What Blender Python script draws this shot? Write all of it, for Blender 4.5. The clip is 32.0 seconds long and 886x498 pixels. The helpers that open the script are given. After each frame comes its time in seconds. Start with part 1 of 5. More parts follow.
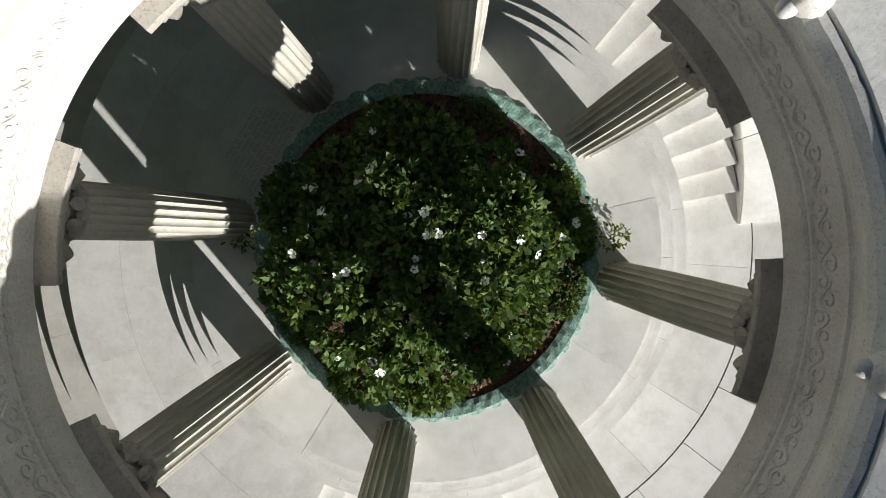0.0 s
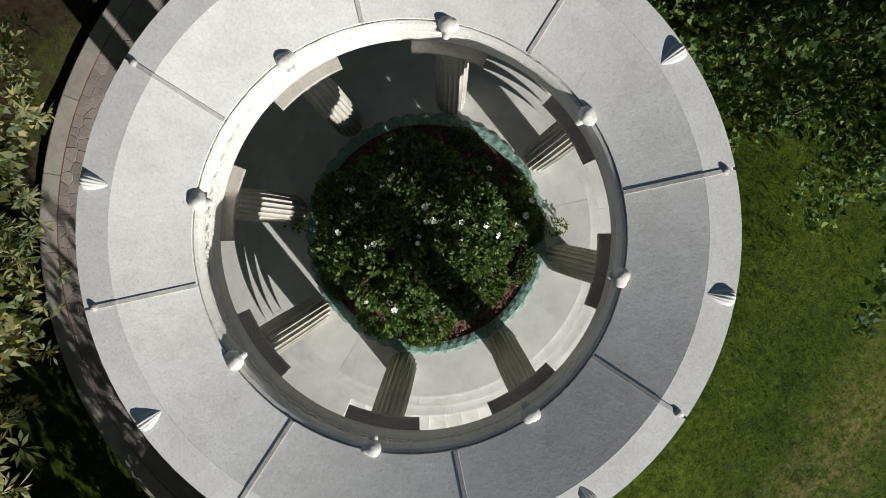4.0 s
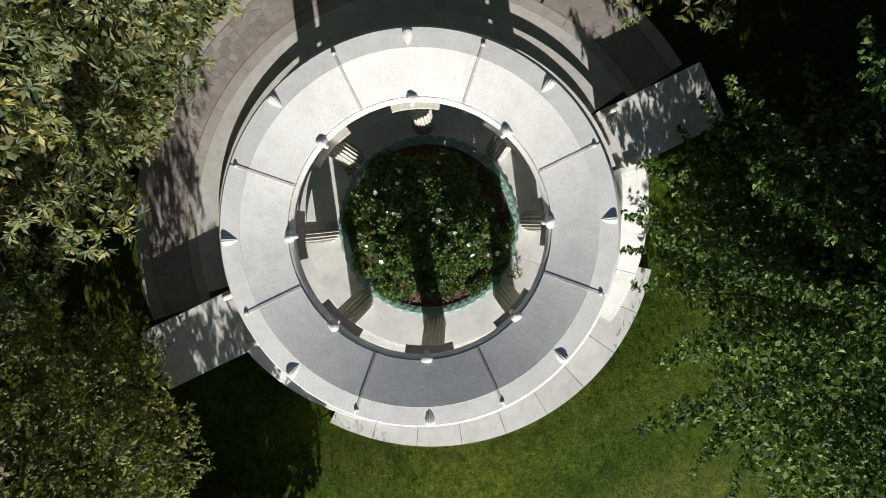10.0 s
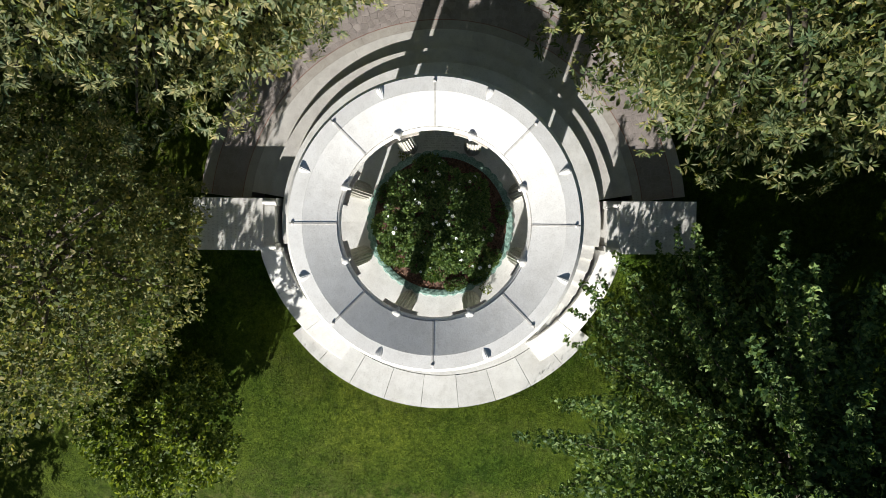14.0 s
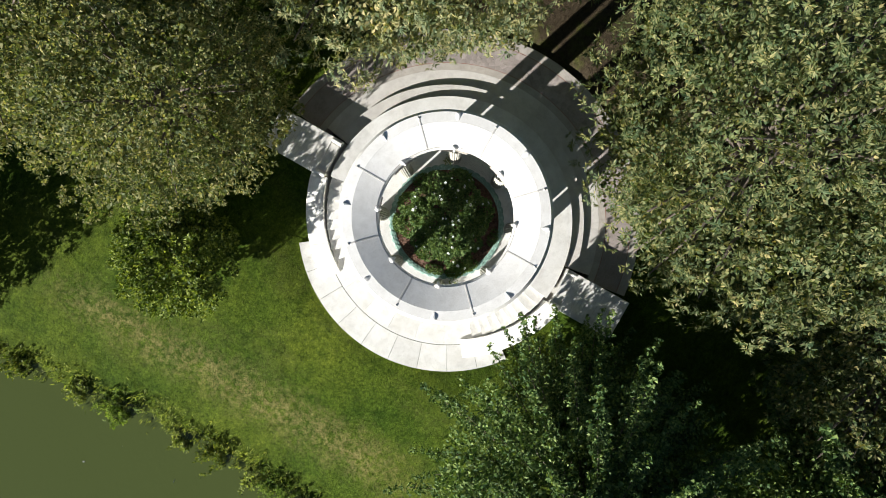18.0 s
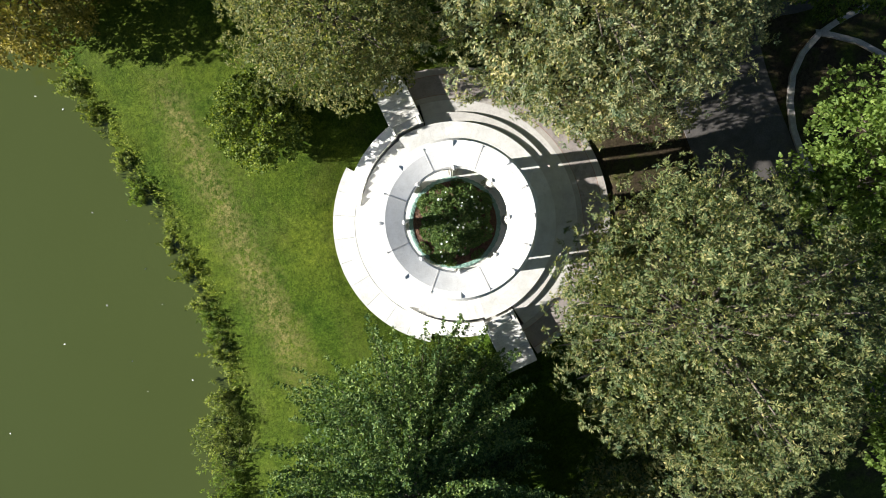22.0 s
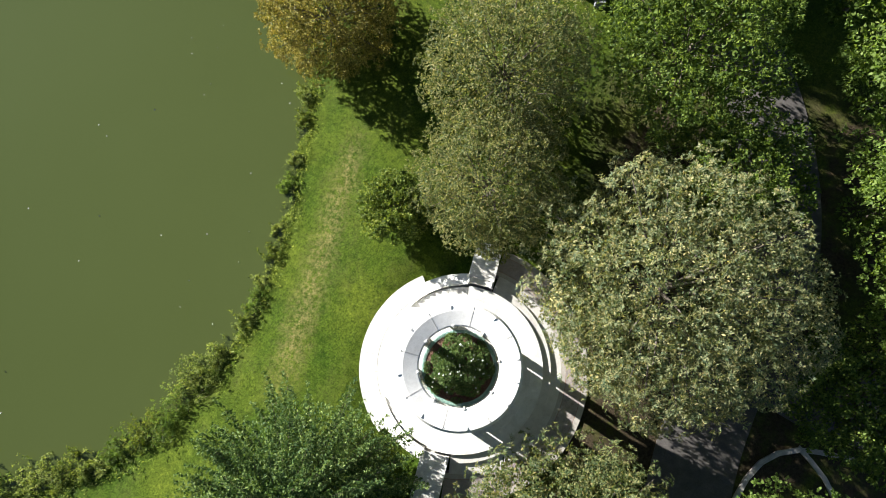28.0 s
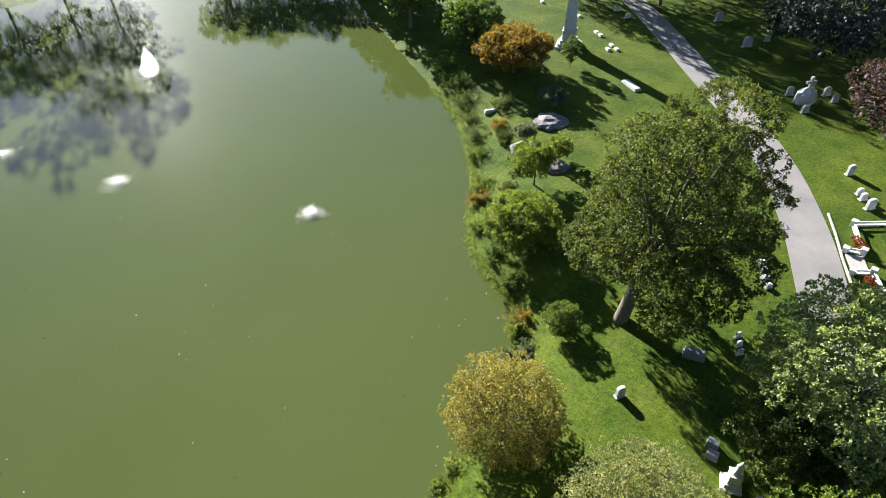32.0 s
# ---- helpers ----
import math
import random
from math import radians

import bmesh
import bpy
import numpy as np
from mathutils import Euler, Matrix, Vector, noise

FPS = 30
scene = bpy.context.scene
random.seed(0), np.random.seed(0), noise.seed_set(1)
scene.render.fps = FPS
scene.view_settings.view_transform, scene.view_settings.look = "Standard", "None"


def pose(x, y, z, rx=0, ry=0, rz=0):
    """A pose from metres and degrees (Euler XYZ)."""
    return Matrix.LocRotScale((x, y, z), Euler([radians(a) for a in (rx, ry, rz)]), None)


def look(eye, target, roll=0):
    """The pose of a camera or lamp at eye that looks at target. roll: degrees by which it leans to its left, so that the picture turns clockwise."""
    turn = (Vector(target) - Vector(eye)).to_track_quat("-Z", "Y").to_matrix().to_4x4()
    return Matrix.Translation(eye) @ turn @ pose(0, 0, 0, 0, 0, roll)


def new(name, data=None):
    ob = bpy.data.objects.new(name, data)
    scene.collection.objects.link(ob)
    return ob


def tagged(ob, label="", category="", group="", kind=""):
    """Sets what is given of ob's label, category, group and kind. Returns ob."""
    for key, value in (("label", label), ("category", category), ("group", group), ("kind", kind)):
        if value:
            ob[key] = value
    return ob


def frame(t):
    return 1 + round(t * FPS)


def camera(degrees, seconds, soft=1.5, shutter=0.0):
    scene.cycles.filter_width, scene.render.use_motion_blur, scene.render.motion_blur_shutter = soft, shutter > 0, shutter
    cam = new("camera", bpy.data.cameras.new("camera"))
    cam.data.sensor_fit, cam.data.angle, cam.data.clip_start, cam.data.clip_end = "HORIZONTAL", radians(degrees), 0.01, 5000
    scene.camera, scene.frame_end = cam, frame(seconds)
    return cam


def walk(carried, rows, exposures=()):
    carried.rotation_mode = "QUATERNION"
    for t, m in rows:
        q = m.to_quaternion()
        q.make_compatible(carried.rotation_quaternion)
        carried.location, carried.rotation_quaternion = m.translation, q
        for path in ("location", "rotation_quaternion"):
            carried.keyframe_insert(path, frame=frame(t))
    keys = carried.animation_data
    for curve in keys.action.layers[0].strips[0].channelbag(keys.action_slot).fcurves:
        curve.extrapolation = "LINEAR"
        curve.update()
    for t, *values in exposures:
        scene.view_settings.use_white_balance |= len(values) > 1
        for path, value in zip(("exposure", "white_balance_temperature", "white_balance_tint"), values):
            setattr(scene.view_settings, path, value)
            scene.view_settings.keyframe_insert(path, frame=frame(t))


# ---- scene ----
cam = camera(72.61, 32.0, soft=0.6)
EXPOSURES = [(0.0, 0.52), (1.0, 0.45), (3.0, 0.25), (6.0, 0.24), (9.0, 0.48), (13.0, 0.86), (18.0, 1.22), (23.0, 1.58), (28.0, 1.76), (29.0, 1.82), (30.0, 1.97), (31.0, 2.22), (32.0, 2.26)]
PATH = [
    (0, -0.055, -0.364, 8.729, -1.70, 0.03, -148.23),
    (1, -0.141, -0.296, 9.660, -1.64, -0.13, -148.19),
    (2, -0.229, -0.257, 10.640, -1.86, -0.05, -148.06),
    (3, -0.223, -0.285, 11.735, -2.07, 0.00, -148.38),
    (3.5, -0.263, -0.285, 12.116, -1.90, 0.16, -148.14),
    (6, -0.224, -0.440, 14.031, -2.22, 0.36, -138.74),
    (7, -0.183, -0.378, 14.668, -1.96, -0.14, -133.29),
    (8, -0.165, -0.395, 15.250, -2.01, -0.16, -127.48),
    (9, -0.095, -0.524, 15.905, -2.64, 0.31, -121.52),
    (10, -0.057, -0.504, 16.722, -2.76, 0.32, -115.74),
    (11, -0.053, -0.561, 17.524, -2.63, 0.66, -109.62),
    (12, 0.014, -0.537, 18.389, -2.59, 0.82, -102.89),
    (13, 0.051, -0.513, 19.331, -2.47, 1.06, -96.13),
    (14, 0.062, -0.502, 20.505, -2.57, 1.13, -89.44),
    (17, -0.410, -0.365, 24.566, -1.52, 0.56, -68.37),
    (18, -0.585, -0.404, 26.191, -1.04, 0.49, -60.58),
    (19, -0.505, -0.355, 27.659, -1.45, 0.49, -52.83),
    (20, -0.619, -0.408, 29.306, -1.42, 0.51, -44.58),
    (21, -0.818, -0.440, 30.903, -1.11, 0.16, -35.17),
    (22, -0.699, -0.459, 32.615, -1.25, 0.37, -25.58),
    (23, -0.473, -0.515, 34.233, -1.32, 0.72, -16.70),
    (24.5, -0.115, -0.783, 36.698, -0.90, 1.36, -4.03),
    (26.5, -0.547, -1.080, 38.861, 4.27, 0.53, 6.69),
    (27, -0.580, -1.032, 39.430, 6.91, 0.48, 9.25),
    (27.5, -0.308, -0.754, 40.030, 9.27, 0.88, 12.13),
    (28, 0.273, -0.256, 40.501, 11.58, 1.80, 15.20),
    (28.5, 0.999, 0.314, 40.875, 14.08, 2.87, 18.64),
    (29, 1.582, 0.295, 41.327, 17.64, 3.53, 22.74),
    (29.5, 1.915, -0.057, 41.787, 23.24, 3.61, 26.73),
    (30, 1.919, -0.543, 42.251, 28.78, 3.13, 30.83),
    (30.5, 1.747, -1.117, 42.678, 34.23, 2.47, 34.26),
    (31, 1.793, -1.544, 43.085, 39.16, 1.94, 37.43),
    (31.5, 2.013, -1.983, 43.373, 44.68, 1.44, 40.99),
    (32, 2.296, -2.509, 43.534, 50.36, 0.92, 44.51),
]
walk(cam, [(t, pose(x, y, z, rx, ry, rz)) for t, x, y, z, rx, ry, rz in PATH], EXPOSURES)

# ---- world, sun ----
SUN_AZ, SUN_EL = 161.7, 19.8
world = bpy.data.worlds.new("sky_world")
scene.world = world
world.use_nodes = True
wn = world.node_tree.nodes
sky = wn.new("ShaderNodeTexSky")
sky.sky_type, sky.sun_disc = "NISHITA", False
sky.ozone_density, sky.dust_density = 3.2, 0.4
sky.sun_elevation, sky.sun_rotation = radians(SUN_EL), radians((90 - SUN_AZ) % 360)
world.node_tree.links.new(sky.outputs[0], wn["Background"].inputs[0])
wn["Background"].inputs[1].default_value = 0.031
sun_data = bpy.data.lights.new("sun", "SUN")
sun_data.energy, sun_data.angle, sun_data.color = 5.0, radians(0.55), (0.975, 0.96, 0.93)
sun = new("sun", sun_data)
SUN = Vector((math.cos(radians(SUN_EL)) * math.cos(radians(SUN_AZ)), math.cos(radians(SUN_EL)) * math.sin(radians(SUN_AZ)), math.sin(radians(SUN_EL))))
sun.matrix_world = look(SUN * 300, (0, 0, 0))

# ---- materials ----
def ramp_pair(nt, fac, c0, c1, lo=0.35, hi=0.65):
    r = nt.nodes.new("ShaderNodeValToRGB")
    r.color_ramp.elements[0].position, r.color_ramp.elements[1].position = lo, hi
    r.color_ramp.elements[0].color, r.color_ramp.elements[1].color = (*c0, 1), (*c1, 1)
    nt.links.new(fac, r.inputs[0])
    return r.outputs[0]


def noise_fac(nt, scale, detail=6.0, rough=0.6, where="Object", stretch=None):
    tc = nt.nodes.new("ShaderNodeTexCoord")
    n = nt.nodes.new("ShaderNodeTexNoise")
    n.inputs["Scale"].default_value, n.inputs["Detail"].default_value, n.inputs["Roughness"].default_value = scale, detail, rough
    src = tc.outputs[where]
    if stretch:
        mp = nt.nodes.new("ShaderNodeMapping")
        mp.inputs["Scale"].default_value = stretch
        nt.links.new(src, mp.inputs[0])
        src = mp.outputs[0]
    nt.links.new(src, n.inputs["Vector"])
    return n.outputs["Fac"]


def mix(nt, a, b, fac, mode="MIX"):
    m = nt.nodes.new("ShaderNodeMix")
    m.data_type, m.blend_type = "RGBA", mode
    for sock, v in ((m.inputs[0], fac), (m.inputs[6], a), (m.inputs[7], b)):
        if isinstance(v, (int, float)):
            sock.default_value = v
        elif isinstance(v, tuple):
            sock.default_value = (*v, 1)
        else:
            nt.links.new(v, sock)
    return m.outputs[2]


def bump(nt, bsdf, height, strength, dist):
    b = nt.nodes.new("ShaderNodeBump")
    b.inputs["Strength"].default_value, b.inputs["Distance"].default_value = strength, dist
    nt.links.new(height, b.inputs["Height"])
    nt.links.new(b.outputs[0], bsdf.inputs["Normal"])


def stone(name, base, stain, grain=60.0, rough=0.75, where="Object", spots=0.25, vary=0.06, pits=0.5):
    """Pale cut stone: large stains, fine crystal grain, a slight change from block to block."""
    m = bpy.data.materials.new(name)
    m.use_nodes = True
    nt = m.node_tree
    b = nt.nodes["Principled BSDF"]
    big = ramp_pair(nt, noise_fac(nt, 0.9, 8, 0.65, where), stain, base, 0.30, 0.56)
    fine = ramp_pair(nt, noise_fac(nt, grain, 4, 0.7, where), tuple(c * 0.82 for c in base), tuple(min(1, c * 1.10) for c in base), 0.35, 0.62)
    col = mix(nt, big, fine, 0.45)
    speck = ramp_pair(nt, noise_fac(nt, 7.0, 8, 0.75, where), (0, 0, 0), (1, 1, 1), 0.62, 0.74)
    sp = nt.nodes.new("ShaderNodeMath")
    sp.operation = "MULTIPLY"
    sp.inputs[1].default_value = spots
    nt.links.new(speck, sp.inputs[0])
    col = mix(nt, col, tuple(c * 0.55 for c in stain), sp.outputs[0])
    pit = ramp_pair(nt, noise_fac(nt, grain * 1.6, 3, 0.8, where), (1 - pits, 1 - pits * 1.05, 1 - pits * 1.1), (1, 1, 1), 0.33, 0.43)
    col = mix(nt, col, pit, 1.0, "MULTIPLY")
    wash = ramp_pair(nt, noise_fac(nt, 2.6, 9, 0.72, where, (1.0, 1.0, 0.35)), tuple(0.62 + 0.3 * c for c in stain), (1, 1, 1), 0.36, 0.56)
    col = mix(nt, col, wash, 0.6, "MULTIPLY")
    oi = nt.nodes.new("ShaderNodeObjectInfo")
    tone = ramp_pair(nt, oi.outputs["Random"], (1 - vary,) * 3, (1 + vary,) * 3, 0.0, 1.0)
    col = mix(nt, col, tone, 1.0, "MULTIPLY")
    nt.links.new(col, b.inputs["Base Color"])
    b.inputs["Roughness"].default_value = rough
    bump(nt, b, noise_fac(nt, grain * 0.6, 5, 0.7, where), 0.35, 0.01)
    return m


def plain(name, c0, c1, scale=6.0, rough=0.7, metal=0.0, bump_d=0.01, where="Object"):
    m = bpy.data.materials.new(name)
    m.use_nodes = True
    nt = m.node_tree
    b = nt.nodes["Principled BSDF"]
    a = ramp_pair(nt, noise_fac(nt, scale, 7, 0.65, where), c0, c1)
    f = ramp_pair(nt, noise_fac(nt, scale * 9, 4, 0.7, where), (0.8,) * 3, (1.15,) * 3)
    nt.links.new(mix(nt, a, f, 1.0, "MULTIPLY"), b.inputs["Base Color"])
    b.inputs["Roughness"].default_value, b.inputs["Metallic"].default_value = rough, metal
    bump(nt, b, noise_fac(nt, scale * 4, 6, 0.7, where), 0.4, bump_d)
    return m


def leaf_mat(name, dark, mid, light, through_light=0.2, gloss=0.6, tufts=False):
    """Leaves: each one takes its own tone, and lets some light through."""
    m = bpy.data.materials.new(name)
    m.use_nodes = True
    nt = m.node_tree
    b = nt.nodes["Principled BSDF"]
    g = nt.nodes.new("ShaderNodeNewGeometry")
    r = nt.nodes.new("ShaderNodeValToRGB")
    el = r.color_ramp.elements
    dark, mid, light = [(c[0] * 0.70, c[1] * 0.69, c[2] * 0.82) for c in (dark, mid, light)]
    el[0].color, el[1].color = (*dark, 1), (*light, 1)
    e = el.new(0.5)
    e.color = (*mid, 1)
    nt.links.new(g.outputs["Random Per Island"], r.inputs[0])
    blot = ramp_pair(nt, noise_fac(nt, 0.5, 3, 0.5), (0.72, 0.76, 0.7), (1.2, 1.15, 1.1))
    col = mix(nt, r.outputs[0], blot, 1.0, "MULTIPLY")
    if tufts:
        col = mix(nt, col, ramp_pair(nt, noise_fac(nt, 2.6, 3, 0.6), (0.66, 0.80, 0.86), (1.38, 1.20, 1.02), 0.36, 0.62), 1.0, "MULTIPLY")
    nt.links.new(col, b.inputs["Base Color"])
    b.inputs["Roughness"].default_value = gloss
    b.inputs["Specular IOR Level"].default_value = 0.22
    tr = nt.nodes.new("ShaderNodeBsdfTranslucent")
    nt.links.new(mix(nt, col, (1.2, 1.2, 0.5), 1.0, "MULTIPLY"), tr.inputs[0])
    ms = nt.nodes.new("ShaderNodeMixShader")
    ms.inputs[0].default_value = through_light * 1.5
    nt.links.new(b.outputs[0], ms.inputs[1])
    nt.links.new(tr.outputs[0], ms.inputs[2])
    nt.links.new(ms.outputs[0], nt.nodes["Material Output"].inputs[0])
    return m


GRANITE = stone("pale_granite", (0.73, 0.71, 0.66), (0.52, 0.48, 0.42), 45)
ROOF_STONE = stone("roof_granite", (0.79, 0.77, 0.72), (0.68, 0.65, 0.595), 30, spots=0.08, pits=0.25)
# grimy stone of blocks and capitals, its tone also holding their shade
BLOCK_STONE = stone("weathered_shaded_granite", (0.46, 0.43, 0.38), (0.20, 0.17, 0.14), 30, spots=0.5)
FLOOR_STONE = stone("floor_granite", (0.70, 0.685, 0.645), (0.555, 0.53, 0.475), 50, spots=0.08)
COLUMN_STONE = stone("column_granite", (0.55, 0.53, 0.465), (0.39, 0.36, 0.29), 40, spots=0.15)
STEP_STONE = stone("step_granite", (0.60, 0.57, 0.52), (0.46, 0.42, 0.38), 50, spots=0.15)
GRAVE_STONE = stone("grave_marble", (0.47, 0.465, 0.455), (0.33, 0.33, 0.32), 20, spots=0.3)
DARK_GRAVE = stone("grave_granite_dark", (0.25, 0.255, 0.27), (0.16, 0.16, 0.17), 40)
PATIO = stone("patio_flag", (0.36, 0.31, 0.28), (0.26, 0.22, 0.195), 30, rough=0.85, vary=0.16)
PATIO_FIELD = stone("patio_flag_field", (0.36, 0.31, 0.28), (0.26, 0.22, 0.195), 30, rough=0.85)
PATIO_EDGE = stone("patio_edge", (0.44, 0.40, 0.35), (0.34, 0.30, 0.26), 30, rough=0.85)
PATIO_GROUT = plain("patio_grout", (0.33, 0.275, 0.25), (0.42, 0.36, 0.33), 8)
RED_MORTAR = plain("red_mortar", (0.20, 0.075, 0.05), (0.30, 0.13, 0.09), 8)
COPPER = plain("green_copper", (0.10, 0.22, 0.17), (0.34, 0.48, 0.41), 22, 0.6, bump_d=0.03)
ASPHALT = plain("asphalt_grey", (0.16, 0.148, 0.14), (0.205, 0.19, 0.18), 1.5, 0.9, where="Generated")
# the same road's asphalt, with the tree shade put into its colour
ASPHALT_SHADED = plain("asphalt_shaded", (0.066, 0.058, 0.052), (0.10, 0.09, 0.082), 1.5, 0.9)
KERB = plain("kerb_granite", (0.30, 0.27, 0.24), (0.42, 0.38, 0.34), 5)
BARK = plain("bark", (0.07, 0.055, 0.04), (0.16, 0.13, 0.10), 5, 0.9, bump_d=0.04)
SOIL = plain("bed_soil", (0.05, 0.03, 0.02), (0.22, 0.12, 0.08), 14, 0.95, bump_d=0.03)
ROCK = plain("grey_rock", (0.085, 0.075, 0.078), (0.21, 0.185, 0.188), 1.2, 0.9, bump_d=0.1)
DARK_LETTER = plain("letter_cut", (0.34, 0.31, 0.27), (0.42, 0.39, 0.34), 20)
LEAD = plain("seam_lead", (0.42, 0.40, 0.36), (0.58, 0.55, 0.50), 10, 0.6)


TRACK_X, TRACK_Y = 13.2, 5.0


def grass_material():
    """Mown grass with darker tufts, thin dry patches and a worn track that follows the shore."""
    m = bpy.data.materials.new("lawn_ground")
    m.use_nodes = True
    nt = m.node_tree
    b = nt.nodes["Principled BSDF"]

    def calc(op, a, c=0.0, d=None):
        n = nt.nodes.new("ShaderNodeMath")
        n.operation, n.use_clamp = op, op in ("SUBTRACT", "MULTIPLY_ADD")
        for sock, v in zip(n.inputs, (a, c, d)):
            if isinstance(v, (int, float)):
                sock.default_value = v
            elif v is not None:
                nt.links.new(v, sock)
        return n.outputs[0]
    big = ramp_pair(nt, noise_fac(nt, 0.16, 5, 0.6), (0.038, 0.069, 0.008), (0.076, 0.104, 0.013), 0.38, 0.62)
    mid = ramp_pair(nt, noise_fac(nt, 2.2, 8, 0.75), (0.45, 0.55, 0.45), (1.5, 1.4, 1.3), 0.34, 0.66)
    fine = ramp_pair(nt, noise_fac(nt, 22.0, 6, 0.8), (0.38, 0.44, 0.4), (1.6, 1.5, 1.5), 0.34, 0.66)
    col = mix(nt, big, mid, 0.85, "MULTIPLY")
    col = mix(nt, col, fine, 0.85, "MULTIPLY")
    tuft = ramp_pair(nt, noise_fac(nt, 6.5, 6, 0.75), (0.42, 0.5, 0.4), (1.4, 1.35, 1.3), 0.36, 0.62)
    col = mix(nt, col, tuft, 0.8, "MULTIPLY")
    patches = ramp_pair(nt, noise_fac(nt, 0.45, 9, 0.78, stretch=(1.0, 0.45, 1.0)), (0, 0, 0), (1, 1, 1), 0.50, 0.70)
    tc = nt.nodes.new("ShaderNodeTexCoord")
    sx = nt.nodes.new("ShaderNodeSeparateXYZ")
    nt.links.new(tc.outputs["Object"], sx.inputs[0])
    off = calc("ABSOLUTE", calc("ADD", calc("ADD", sx.outputs[0], TRACK_X), calc("MULTIPLY", noise_fac(nt, 0.5, 6, 0.7), -2.4)))
    track = calc("MULTIPLY_ADD", off, -0.55, 1.0)
    ends = calc("MULTIPLY_ADD", calc("ABSOLUTE", calc("SUBTRACT", sx.outputs[1], TRACK_Y)), -0.22, 2.6)
    ends.node.inputs[0].links[0].from_node.inputs[0].links[0].from_node.use_clamp = False
    worn = calc("MULTIPLY", calc("MULTIPLY", track, ends), ramp_pair(nt, noise_fac(nt, 3.0, 8, 0.8), (0.0,) * 3, (1, 1, 1), 0.44, 0.60))
    dry = calc("MAXIMUM", calc("MULTIPLY", patches, 0.14), calc("MULTIPLY", worn, 0.8))
    straw = ramp_pair(nt, noise_fac(nt, 9.0, 6, 0.8), (0.12, 0.095, 0.035), (0.30, 0.25, 0.10), 0.35, 0.65)
    col = mix(nt, col, straw, dry)
    # bare, leaf-strewn soil in the grove behind the monument, tree shade in its tone
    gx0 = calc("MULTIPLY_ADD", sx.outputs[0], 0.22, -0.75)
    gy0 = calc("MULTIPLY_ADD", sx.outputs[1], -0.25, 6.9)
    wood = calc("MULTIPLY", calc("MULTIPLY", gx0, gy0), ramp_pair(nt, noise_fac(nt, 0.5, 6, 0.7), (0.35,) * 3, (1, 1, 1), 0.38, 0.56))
    shaded_litter = ramp_pair(nt, noise_fac(nt, 5.0, 7, 0.8), (0.025, 0.018, 0.012), (0.075, 0.058, 0.035), 0.35, 0.65)
    col = mix(nt, col, shaded_litter, wood)
    nt.links.new(col, b.inputs["Base Color"])
    b.inputs["Roughness"].default_value = 0.85
    b.inputs["Specular IOR Level"].default_value = 0.05
    bump(nt, b, noise_fac(nt, 14.0, 8, 0.8), 1.0, 0.07)
    return m


def water_material():
    m = bpy.data.materials.new("pond_water")
    m.use_nodes = True
    nt = m.node_tree
    b = nt.nodes["Principled BSDF"]
    col = ramp_pair(nt, noise_fac(nt, 0.02, 4, 0.5), (0.0565, 0.072, 0.0175), (0.0655, 0.083, 0.023), 0.35, 0.65)
    nt.links.new(col, b.inputs["Base Color"])
    b.inputs["Roughness"].default_value = 0.01
    b.inputs["IOR"].default_value, b.inputs["Specular IOR Level"].default_value = 1.33, 0.85
    b.inputs["Coat Weight"].default_value, b.inputs["Coat Roughness"].default_value, b.inputs["Coat IOR"].default_value = 0.003, 0.30, 1.33
    # ripples come and go in patches over the calm surface
    calm = ramp_pair(nt, noise_fac(nt, 0.06, 4, 0.6), (0.35,) * 3, (1.6,) * 3, 0.42, 0.60)
    waves = mix(nt, noise_fac(nt, 3.2, 3, 0.55), noise_fac(nt, 1.1, 2, 0.5), 0.4)
    bump(nt, b, mix(nt, waves, calm, 1.0, "MULTIPLY"), 0.20, 0.03)
    return m


def foam_material():
    """Wet white froth: glossy drops that let light through."""
    m = bpy.data.materials.new("water_froth")
    m.use_nodes = True
    nt = m.node_tree
    b = nt.nodes["Principled BSDF"]
    nt.links.new(ramp_pair(nt, noise_fac(nt, 8.0, 4), (0.82, 0.84, 0.84), (0.93, 0.93, 0.92)), b.inputs["Base Color"])
    b.inputs["Roughness"].default_value = 0.12
    tr = nt.nodes.new("ShaderNodeBsdfTranslucent")
    tr.inputs[0].default_value = (0.95, 0.95, 0.93, 1)
    ms = nt.nodes.new("ShaderNodeMixShader")
    ms.inputs[0].default_value = 0.75
    nt.links.new(b.outputs[0], ms.inputs[1])
    nt.links.new(tr.outputs[0], ms.inputs[2])
    nt.links.new(ms.outputs[0], nt.nodes["Material Output"].inputs[0])
    return m


FOAM = foam_material()
PETAL = plain("white_petal", (0.78, 0.78, 0.76), (0.85, 0.85, 0.82), 12, 0.6, bump_d=0.001)
WHITE_PAINT = plain("white_paint", (0.60, 0.60, 0.585), (0.70, 0.70, 0.68), 4, 0.5)
LAWN, WATER = grass_material(), water_material()

# ---- mesh helpers ----
def mesh_from(name, verts, faces, material, smooth=False):
    me = bpy.data.meshes.new(name)
    me.from_pydata([tuple(v) for v in verts], [], [tuple(f) for f in faces])
    me.materials.append(material)
    if smooth:
        me.polygons.foreach_set("use_smooth", [True] * len(me.polygons))
    me.update()
    return me


def put(name, me, parent=None, label="", m=None):
    ob = new(name, me)
    if parent is not None:
        ob.parent = parent
    if m is not None:
        ob.matrix_basis = m
    if label:
        ob["label"] = label
    return ob


